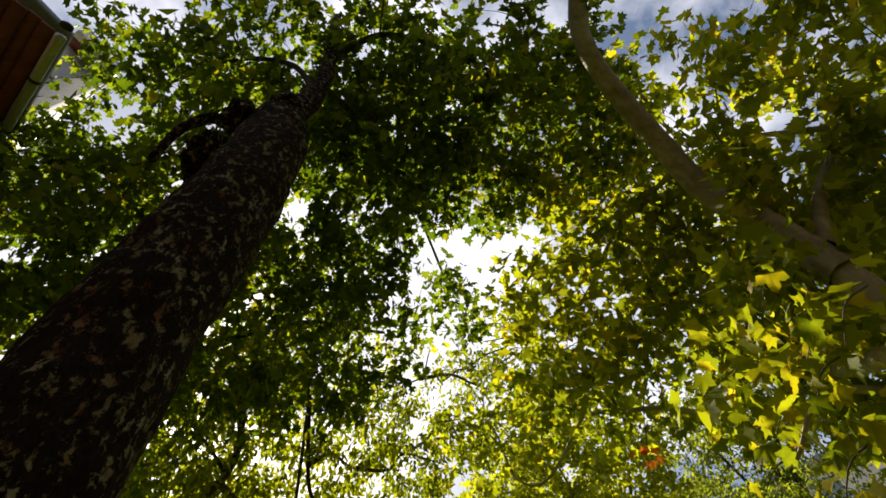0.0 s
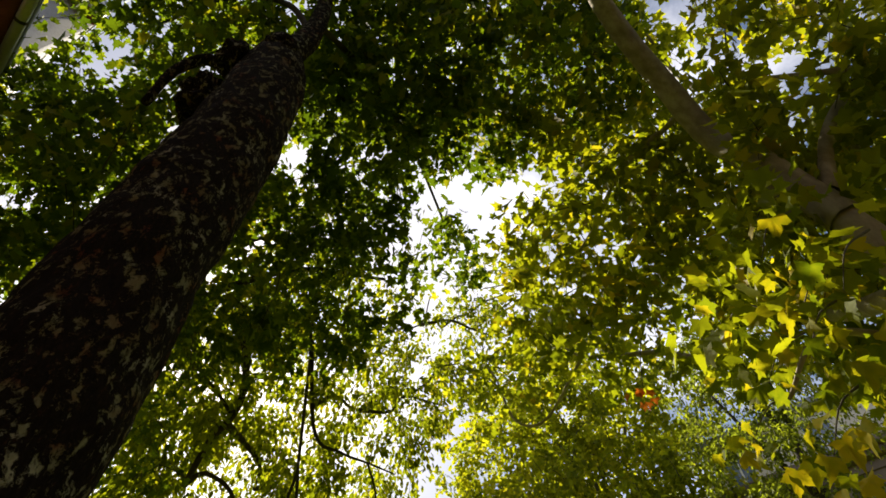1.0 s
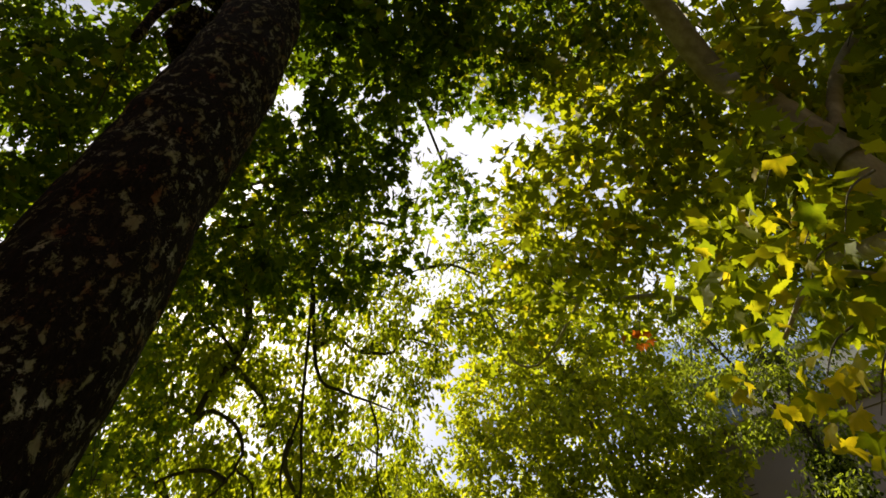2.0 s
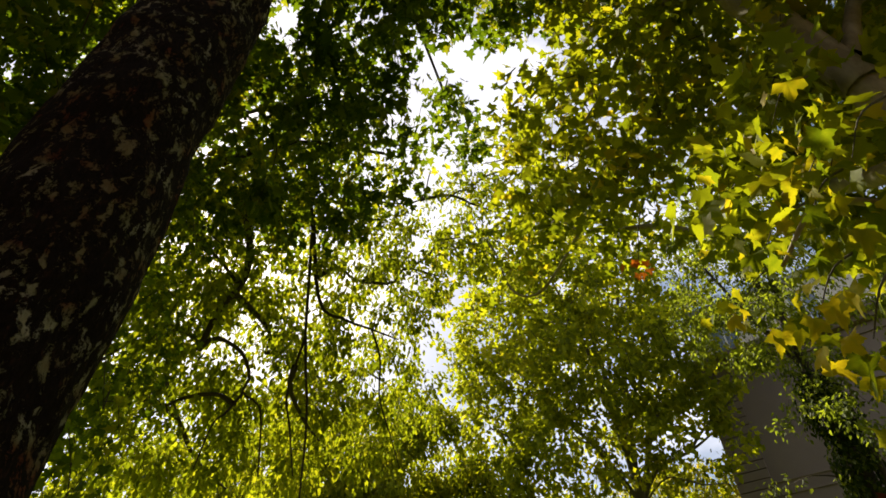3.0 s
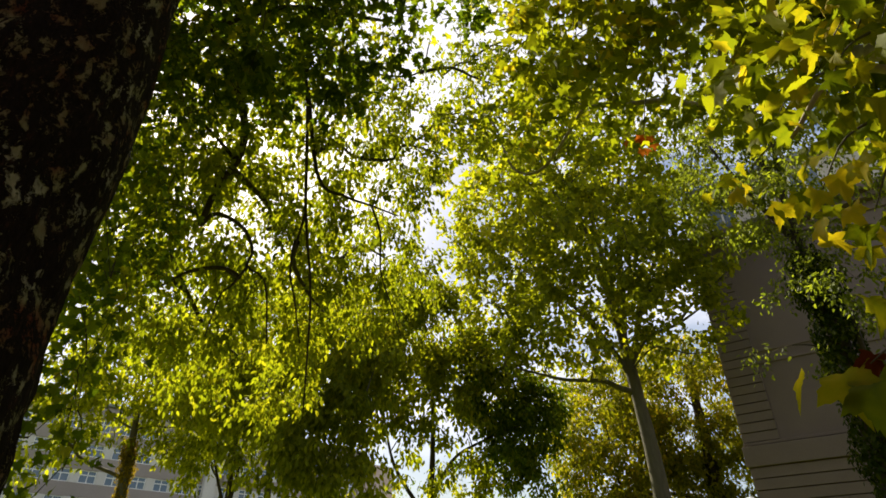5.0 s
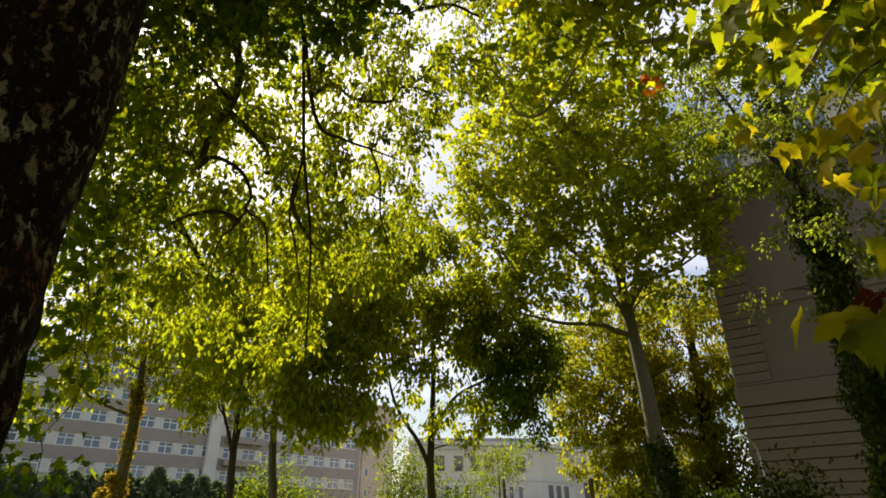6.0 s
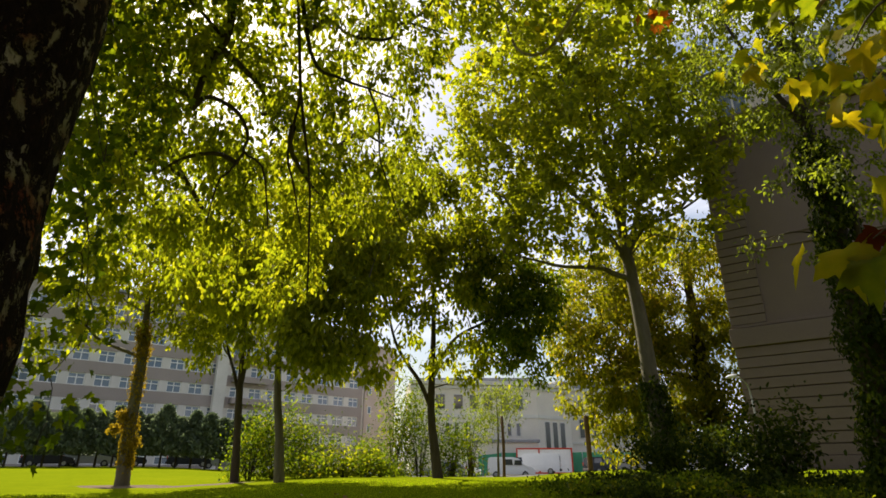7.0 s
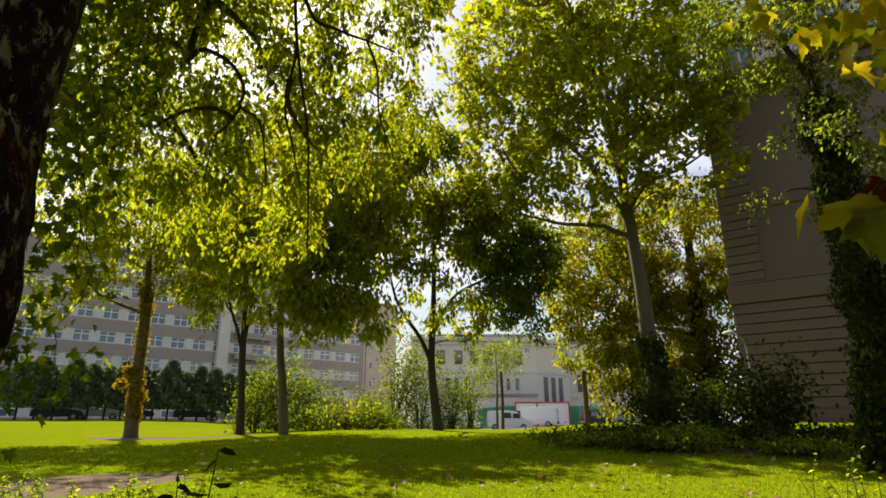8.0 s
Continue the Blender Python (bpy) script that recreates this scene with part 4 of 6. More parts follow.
def street_lamp():
    p = spot(27.6, 22.2)
    t = thing("street_lamp", p, "grey steel street lamp with a white head", "lamp")
    h = spot(26.3, 21.6, 4.05)
    b = Bag()
    tube(b, curve_points([p, (p.x, p.y, 2.6), (p.x - 0.05, p.y, 3.7), (h.x + 0.25, h.y, 4.02)], 14), np.linspace(0.038, 0.02, 14), 10)
    part("pole", b, STEEL, t, smooth=True)
    bm = bmesh.new()
    bmesh.ops.create_uvsphere(bm, u_segments=14, v_segments=8, radius=1.0, matrix=Matrix.Translation(h - p) @ Matrix.Rotation(radians(-12), 4, "Y") @ Matrix.Diagonal((0.20, 0.10, 0.06, 1)))
    part("lamp_head", bm, LAMP_GLASS, t)


street_lamp()

# ================= trees =================
PARK = "trees of the park"


def near_plane_tree():
    """The big flaking plane tree beside the path."""
    rng = np.random.default_rng(11)
    base = spot(-42, 2.4)
    root = thing("plane_tree", base, "large plane tree with dark flaking mottled bark beside the lawn", "tree", PARK)
    c = np.array(base)
    way = [c + (0, 0, -0.15), c + (0, 0, 0.6), c + (0.0, 0.0, 2.2), c + (0.0, 0.0, 4.0), c + (0.0, 0.0, 5.4), c + (-0.09, 0.0, 6.8), c + (-0.22, -0.04, 7.9)]
    pts = curve_points(way, 150)
    u = np.linspace(0, 1, 150)
    rad = np.interp(u, [0, 0.06, 0.14, 0.4, 0.72, 0.85, 1.0], [0.48, 0.41, 0.365, 0.345, 0.345, 0.33, 0.20])
    b = Bag()
    sides = 72
    ang = np.arange(sides) * 2 * np.pi / sides
    v = np.zeros((150, sides, 3))
    for i in range(150):
        for j in range(sides):
            d = Vector((math.cos(ang[j]), math.sin(ang[j]), 0))
            q = Vector(pts[i]) + d * rad[i]
            big = noise.fractal(q * 1.3, 0.9, 2.0, 3)
            cell = noise.fractal(Vector((q.x * 9, q.y * 9, q.z * 5)), 0.7, 2.1, 4)
            plate = 0.012 * (1 if cell > 0.12 else 0 if cell < 0.02 else (cell - 0.02) / 0.10)
            v[i, j] = pts[i] + np.array(d) * (rad[i] * (1 + 0.085 * big + 0.03 * noise.noise(q * 4.5)) - plate)
    i, j = np.meshgrid(np.arange(149), np.arange(sides), indexing="ij")
    a, e = i * sides + j, i * sides + (j + 1) % sides
    b.add(v.reshape(-1, 3), np.stack([a, e, e + sides, a + sides], -1).reshape(-1, 4))
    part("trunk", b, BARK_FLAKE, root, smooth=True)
    top = pts[-1]
    nodes = [pts[100:]]
    up = [top + (0.1, 0, -0.5), np.array(spot(-43, 2.42, 8.8)), np.array(spot(-46.8, 2.42, 10.7)), np.array(spot(-57, 2.35, 12.8))]
    for path, r0, r1 in (
        (up, 0.165, 0.08),
        ([up[1], up[1] + (-0.5, -0.2, 0.9), up[1] + (-1.4, -0.2, 1.3), up[1] + (-2.6, 0.2, 1.6)], 0.05, 0.02),
        ([up[1] + (0.05, 0, 0.4), up[1] + (0.5, 0.9, 1.3), up[1] + (1.1, 2.0, 1.4), up[1] + (1.7, 3.4, 1.0)], 0.045, 0.02),
        ([up[2], up[2] + (0.8, -0.3, 0.4), up[2] + (1.8, -0.1, 0.3), up[2] + (3.0, 0.4, 0.0)], 0.06, 0.025),
        ([top + (-0.1, 0.1, -1.6), top + (-0.9, 0.9, -1.0), top + (-1.7, 2.0, -0.8), top + (-2.6, 3.6, -0.9)], 0.07, 0.03),
        ([top + (-0.2, 0.0, -1.1), top + (-0.55, -0.1, -0.8), top + (-0.75, -0.1, -1.2), top + (-0.8, 0.0, -1.8)], 0.075, 0.04),
    ):
        p = curve_points(path, 20)
        bb = Bag()
        tube(bb, p, np.linspace(r0, r1, 20), 12, 0.12, 3.0)
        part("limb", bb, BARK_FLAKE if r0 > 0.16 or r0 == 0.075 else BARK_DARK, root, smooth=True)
        nodes.append(p[2:])
    for dx, dy, dz, r in ((-0.20, -0.16, -1.0, 0.17), (-0.24, -0.05, -1.9, 0.20), (0.16, -0.16, -0.6, 0.15), (-0.16, 0.18, -2.9, 0.17)):   # burrs where limbs were cut
        bm = bmesh.new()
        bmesh.ops.create_icosphere(bm, subdivisions=4, radius=r)
        for w in bm.verts:
            w.co *= 1 + 0.55 * noise.fractal(w.co * 8 + Vector((dx * 20, dy, 0)), 0.8, 2, 4)
            w.co.z *= 1.5
        bmesh.ops.translate(bm, verts=bm.verts, vec=Vector(top) + Vector((dx, dy, dz)) - base)
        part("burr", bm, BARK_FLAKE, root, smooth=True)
    lobes = [lobe(-58, 5.5, 9.4, 2.3, 1.8, 0.8), lobe(-84, 5.6, 7.0, 1.4, 1.2, 0.6), lobe(-52, 7.5, 7.0, 2.2, 1.8), lobe(-66, 8.0, 6.4, 2.2, 1.7), lobe(-30, 4.0, 9.8, 1.9, 1.5, 1.5),
             lobe(-8, 3.9, 9.9, 1.6, 1.4, 1.5), lobe(25, 2.6, 10.3, 1.9, 1.5, 1.4), lobe(-20, 6.2, 9.0, 1.7, 1.6, 1.4), lobe(-34, 5.4, 7.0, 1.2, 1.3, 1.3), lobe(3.5, 6.4, 10.6, 0.8, 0.7, 0.8),
             lobe(-50, 3.4, 11.0, 1.9, 1.2, 1.6), lobe(-15, 2.8, 11.4, 1.7, 1.1, 1.6), lobe(-27, 6.5, 10.2, 1.5, 1.0, 1.2), lobe(34, 3.8, 11.4, 1.7, 1.1, 1.4), lobe(-62, 6.5, 8.0, 2.0, 1.6), lobe(-20, 1.5, 11.6, 1.3, 0.9, 1.4), lobe(-57, 7.5, 9.4, 1.8, 1.4, 1.2), lobe(-60, 4.8, 8.8, 1.2, 0.9), lobe(-63, 5.6, 10.0, 1.5, 1.0, 1.2), lobe(-52, 4.2, 10.4, 1.2, 0.9, 1.2), lobe(15, 3.4, 12.0, 1.7, 0.9, 1.4), lobe(-35, 3.0, 12.0, 1.6, 0.9, 1.3)]
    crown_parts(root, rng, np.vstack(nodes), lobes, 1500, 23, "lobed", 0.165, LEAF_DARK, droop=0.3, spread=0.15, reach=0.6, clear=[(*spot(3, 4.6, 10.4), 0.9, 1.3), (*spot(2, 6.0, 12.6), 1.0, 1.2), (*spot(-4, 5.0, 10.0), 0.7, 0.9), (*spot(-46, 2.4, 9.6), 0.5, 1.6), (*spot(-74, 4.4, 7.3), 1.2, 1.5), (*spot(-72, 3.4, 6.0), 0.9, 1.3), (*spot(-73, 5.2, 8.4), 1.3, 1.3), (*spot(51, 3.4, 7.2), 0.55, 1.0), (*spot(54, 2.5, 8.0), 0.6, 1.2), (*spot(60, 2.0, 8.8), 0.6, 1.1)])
    hang = [lobe(-34.5, 5.5, 5.4, 0.85, 1.7), lobe(-35.0, 5.0, 2.6, 0.6, 1.5, 1.6), lobe(-31.5, 5.8, 7.0, 0.9, 1.0), lobe(-32, 5.6, 3.6, 0.45, 0.8)]
    crown_parts(root, rng, np.vstack(nodes), hang, 150, 15, "lobed", 0.085, LEAF_DARK, droop=0.5, spread=0.13)
    # far side of the crown, unseen behind the path, added to block sky light
    back = [lobe(170, 3.5, 10, 3.2, 1.8), lobe(-130, 4.5, 8.6, 2.8, 1.8), lobe(135, 4.8, 9.6, 2.6, 1.8), lobe(-165, 7.5, 8.5, 3.0, 2.2), lobe(150, 8, 8.5, 3.0, 2.2)]
    crown_parts(root, rng, np.vstack(nodes), back, 420, 16, "simple", 0.32, LEAF_DARK, droop=0.3, spread=0.35)


near_plane_tree()


def ash_tree():
    """The tree behind the big trunk whose boughs hang over the lawn."""
    # trunk placed where the near trunk always hides it from the camera
    base = spot(-43.5, 8.6)
    c = np.array(base)
    lobes = [lobe(-29, 8.2, 9.0, 1.9, 1.9), lobe(-17, 8.2, 9.4, 2.0, 2.0), lobe(-9, 8.6, 8.6, 1.6, 1.9), lobe(-22, 10.2, 7.2, 2.0, 1.5), lobe(-12, 11.0, 7.4, 1.9, 1.7), lobe(-30, 10.0, 6.0, 1.8, 1.5),
             lobe(-33, 7.0, 7.2, 1.3, 1.5), lobe(-20, 12.5, 5.6, 1.8, 1.4), lobe(-7, 12.5, 8.6, 1.6, 1.5), lobe(-40, 8.0, 7.6, 2.0, 1.8), lobe(-3, 10.0, 10.4, 1.2, 1.2, 0.9), lobe(-0.5, 9.4, 9.2, 0.9, 1.2, 0.6), lobe(-33, 9, 6.8, 1.4, 1.6), lobe(-30, 11.5, 8.2, 2.0, 1.4), lobe(-14, 9.5, 6.2, 1.6, 1.0), lobe(-27, 9, 5.4, 1.4, 1.0), lobe(0, 9.5, 12.2, 1.0, 0.9, 0.9), lobe(5, 9.6, 13.0, 1.0, 0.9, 0.9), lobe(8, 9.8, 11.6, 0.9, 0.8, 0.9), lobe(3, 9.6, 10.8, 0.8, 0.6, 0.9), lobe(11, 9.8, 13.6, 1.0, 0.9, 0.7)]
    top = c + (0.4, 0.2, 8.0)
    own = [([c + (0.3, 0.1, 5.6), c + (1.6, -0.4, 7.8), c + (3.2, -0.2, 9.4), c + (4.8, 0.6, 10.2)], 0.09, 0.03),
           ([c + (0.4, 0.2, 7.8), spot(-33, 7.6, 10.8), spot(-26.1, 7.3, 11.5), spot(-20.7, 7.4, 9.8), spot(-18.2, 7.4, 8.7), spot(-16.0, 7.4, 6.2), spot(-14.2, 7.5, 4.94), spot(-13.4, 7.5, 3.3)], 0.055, 0.010),
           ([c + (0.4, 0.2, 7.6), spot(-31, 7.5, 9.3), spot(-26.5, 7.4, 8.35), spot(-24.5, 7.4, 7.41), spot(-24.7, 7.4, 6.81), spot(-25.9, 7.4, 6.38), spot(-26.6, 7.5, 5.7)], 0.075, 0.040),
           ([spot(-26.6, 7.5, 5.70), spot(-25.3, 7.5, 5.95), spot(-22.4, 7.5, 5.82), spot(-20.9, 7.5, 5.47), spot(-21.1, 7.5, 5.20), spot(-19.0, 7.5, 5.00), spot(-17.8, 7.5, 4.12)], 0.036, 0.010),
           ([spot(-21.1, 7.5, 5.20), spot(-22.2, 7.5, 4.88), spot(-23.1, 7.5, 4.69), spot(-23.6, 7.5, 4.1)], 0.02, 0.008),
           ([spot(-18.2, 7.4, 8.8), spot(-15.2, 7.5, 7.0), spot(-11.7, 7.5, 6.69), spot(-8.5, 7.5, 6.56), spot(-5.3, 7.5, 6.40)], 0.036, 0.010),
           ([spot(-8.5, 7.5, 6.56), spot(-7.2, 7.5, 6.04), spot(-6.9, 7.5, 5.39), spot(-5.6, 7.5, 4.87), spot(-4.3, 7.5, 4.36)], 0.018, 0.006),
           ([spot(-16.0, 7.4, 6.2), spot(-16.7, 7.5, 5.32), spot(-15.8, 7.5, 4.82), spot(-14.6, 7.5, 4.17)], 0.022, 0.008),
           ([spot(-20.7, 7.4, 9.8), spot(-15.7, 8.6, 11.2), spot(-10.3, 9.0, 11.3), spot(-3.5, 9.1, 11.55), spot(-1.8, 9.1, 12.7)], 0.036, 0.014)]
    return grow_tree("ash_tree", "leafy ash tree with dark drooping boughs over the lawn", "tree", PARK, base,
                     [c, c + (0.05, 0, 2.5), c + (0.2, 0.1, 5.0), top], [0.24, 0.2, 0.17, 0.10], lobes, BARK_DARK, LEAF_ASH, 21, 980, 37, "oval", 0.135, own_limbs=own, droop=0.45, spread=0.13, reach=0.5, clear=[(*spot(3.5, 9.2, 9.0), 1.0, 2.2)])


ash_tree()


def pale_plane_tree():
    """The pale-barked plane tree that leans in from the right, with large turning leaves."""
    base = spot(54, 4.5)
    c = np.array(base)
    own = [([spot(54, 4.5, 5.6), spot(52, 4.35, 7.0), spot(50.1, 4.2, 7.8), spot(51.2, 3.6, 8.5), spot(52.7, 3.0, 9.1), spot(57.5, 2.4, 9.6), spot(68.8, 2.1, 10.1), spot(110, 2.2, 11.0)], 0.165, 0.13),
           ([spot(55, 4.5, 6.0), spot(60, 4.8, 7.0), spot(66, 5.4, 8.0), spot(72, 6.0, 8.6)], 0.09, 0.035),
           ([spot(54, 4.5, 4.6), spot(45, 6.2, 6.4), spot(38.5, 7.6, 9.2), spot(35.0, 7.9, 8.6), spot(32.5, 8.2, 8.2)], 0.10, 0.075),
           ([spot(32.5, 8.2, 8.2), spot(28, 8.4, 8.9), spot(23, 8.7, 9.4), spot(19, 9.0, 9.9)], 0.065, 0.03),
           ([spot(19, 9.0, 9.9), spot(12.8, 10.0, 9.3), spot(9.0, 10.1, 9.5), spot(7.2, 10.1, 10.8), spot(5.3, 10.1, 11.05), spot(1.4, 10.1, 11.1)], 0.036, 0.014),
           ([spot(23, 8.7, 9.4), spot(16.2, 9.6, 13.3), spot(10.3, 9.6, 14.3), spot(3.6, 9.6, 14.3)], 0.022, 0.008),
           ([spot(54, 4.4, 3.2), spot(50, 4.0, 3.9), spot(44, 3.7, 4.1), spot(38, 3.6, 3.7)], 0.045, 0.012)]
    lobes = [lobe(56, 5.2, 10.2, 2.3, 1.8), lobe(72, 5.8, 8.6, 2.2, 1.8), lobe(36, 5.0, 9.4, 1.9, 1.6), lobe(25, 5.6, 8.9, 1.7, 1.5), lobe(44, 7.0, 7.6, 1.7, 1.3), lobe(31, 7.8, 9.0, 1.7, 1.3), lobe(20, 7.6, 9.8, 1.4, 1.2),
             lobe(50, 5.6, 6.2, 1.5, 1.1), lobe(43, 4.2, 4.6, 0.8, 0.6), lobe(15, 9.0, 10.6, 1.4, 1.2), lobe(62, 6.6, 7.2, 1.8, 1.6), lobe(8, 11.0, 12.2, 1.4, 0.9, 0.5), lobe(5.5, 10.2, 10.6, 1.1, 0.8, 0.5), lobe(9, 9.8, 13.8, 1.3, 0.8, 0.6), lobe(2.0, 11.5, 11.4, 1.0, 1.1, 0.9), lobe(47, 7.0, 9.2, 1.7, 1.4), lobe(50, 4.0, 5.8, 0.8, 0.7, 1.2), lobe(57, 4.6, 7.4, 1.0, 0.8), lobe(52, 3.9, 12.4, 1.0, 0.7, 0.8), lobe(46, 3.9, 12.0, 0.9, 0.6, 0.8)]
    root = grow_tree("plane_tree", "pale-barked plane tree with large yellowing lobed leaves", "tree", PARK, base,
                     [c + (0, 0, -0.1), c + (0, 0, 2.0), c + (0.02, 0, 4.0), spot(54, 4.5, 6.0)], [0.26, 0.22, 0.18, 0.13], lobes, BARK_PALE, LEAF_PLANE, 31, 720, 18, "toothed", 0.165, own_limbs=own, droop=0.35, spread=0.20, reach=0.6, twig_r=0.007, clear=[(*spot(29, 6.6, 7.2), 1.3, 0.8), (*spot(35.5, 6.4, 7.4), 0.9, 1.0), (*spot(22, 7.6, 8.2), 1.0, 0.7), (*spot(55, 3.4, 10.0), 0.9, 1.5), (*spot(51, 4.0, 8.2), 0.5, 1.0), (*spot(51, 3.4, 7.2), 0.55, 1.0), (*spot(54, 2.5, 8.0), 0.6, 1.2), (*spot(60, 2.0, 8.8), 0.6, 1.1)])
    # large leaves of the low bough, close by
    rng = np.random.default_rng(5)
    shapes = []
    for k in range(4):
        v, f = SHAPES["toothed"]
        bm = bmesh.new()
        q = v.copy()
        q[:, 2] += 0.10 * np.sin(q[:, 0] * (3 + k)) * (0.5 + k * 0.3) - 0.25 * (k % 2) * q[:, 0] ** 2
        vs = [bm.verts.new(p) for p in q]
        for t in f:
            bm.faces.new([vs[i] for i in t])
        for w in bm.verts:
            w.co += Vector((0, 0, 0.05 * noise.noise(w.co * 4 + Vector((k, 0, 0)))))
            if len(w.link_edges) < 5 and w.is_boundary:
                w.co *= 1 + 0.10 * noise.noise(w.co * 14 + Vector((k, 0, 0)))
        me = bpy.data.meshes.new("leaf")
        bm.to_mesh(me)
        bm.free()
        me.materials.append(LEAF_NEAR)
        me.polygons.foreach_set("use_smooth", [True] * len(me.polygons))
        shapes.append(me)
    spots = [(42, 3.4, 3.75, 0.50, 0.22, 30), (38.5, 3.4, 3.15, 0.22, 0.16, 10), (41.2, 3.0, 2.72, 0.16, 0.14, 9), (40.5, 2.9, 2.45, 0.12, 0.10, 5), (46, 3.6, 4.2, 0.6, 0.2, 22), (37, 4.2, 4.3, 0.45, 0.2, 12), (32.8, 4.6, 4.15, 0.22, 0.12, 6), (44.5, 3.4, 4.7, 0.4, 0.25, 14), (48.6, 3.2, 3.9, 0.4, 0.25, 14)]

    def leaf_at(o, s, spin, hang, twist, shape):
        ob = new("leaf", shape)
        ob.parent = root
        ob.matrix_local = Matrix.Translation(o - base) @ Matrix.Rotation(spin, 4, "Z") @ Matrix.Rotation(radians(hang), 4, "Y") @ Matrix.Rotation(twist, 4, "X") @ Matrix.Diagonal((s, s, s, 1))
        return ob

    for az, d, z, w, h, n in spots:
        p0 = spot(az, d, z)
        stem = Bag()
        tube(stem, curve_points([spot(az + 6, d + 0.2, z + 0.45), spot(az + 3, d, z + 0.25), p0], 8), np.linspace(0.010, 0.003, 8), 6)
        part("twig", stem, BARK_GREY, root)
        for k in range(n):
            o = p0 + Vector(rng.normal(size=3)) * w * 0.55
            o.z = p0.z + rng.normal() * h
            leaf_at(o, 0.135 * (0.65 + 0.6 * rng.random()), rng.random() * 6.28, rng.normal(62, 22), rng.normal() * 0.5, shapes[k % 4])
    # the lowest spray, closest to the path
    twig = [spot(47, 2.5, 2.70), spot(43, 2.2, 2.20), spot(39.0, 2.03, 1.85), spot(35.5, 1.95, 1.73)]
    stem = Bag()
    tube(stem, curve_points(twig, 14), np.linspace(0.008, 0.002, 14), 6)
    part("twig", stem, BARK_GREY, root)
    for k, (az, d, z, s, spin, hang) in enumerate(((30.9, 1.98, 1.80, 0.10, 2.6, 60), (33.6, 2.0, 1.80, 0.13, 4.0, 62), (35.2, 1.95, 1.75, 0.13, 3.2, 70), (36.6, 2.05, 1.82, 0.12, 5.0, 50), (38.2, 1.95, 1.80, 0.14, 2.2, 66), (40.4, 2.0, 1.88, 0.13, 0.8, 55), (42.0, 2.05, 1.96, 0.13, 3.9, 72))):
        leaf_at(spot(az, d, z - 0.07), s, spin, hang, 0.3 * math.sin(k * 2.1), shapes[k % 4])
    s = Bag()
    tube(s, curve_points([spot(27, 6.6, 7.6), spot(26, 6.2, 6.9), spot(24.9, 6.0, 6.2)], 6), np.linspace(0.012, 0.004, 6), 5)
    part("twig", s, TWIG, root)
    autumn = []
    for k in range(2):
        me = shapes[k].copy()
        me.materials.clear()
        me.materials.append(LEAF_ORANGE)
        autumn.append(me)
    for k in range(8):
        o = spot(24.9, 6.0, 6.12) + Vector(rng.normal(size=3)) * 0.085
        ob = new("leaf", autumn[k % 2])
        ob.parent = root
        ob["label"] = "bright orange autumn leaf"
        ob.matrix_local = Matrix.Translation(o - base) @ Matrix.Rotation(rng.random() * 6.28, 4, "Z") @ Matrix.Rotation(radians(70), 4, "Y") @ Matrix.Diagonal((0.10, 0.10, 0.10, 1))
    red = shapes[2].copy()
    red.materials.clear()
    red.materials.append(LEAF_RED)
    ob = leaf_at(spot(36.0, 1.98, 1.76), 0.07, 1.9, 60, 0.4, red)
    ob["label"] = "dark red autumn leaf"
    return root


pale_plane_tree()


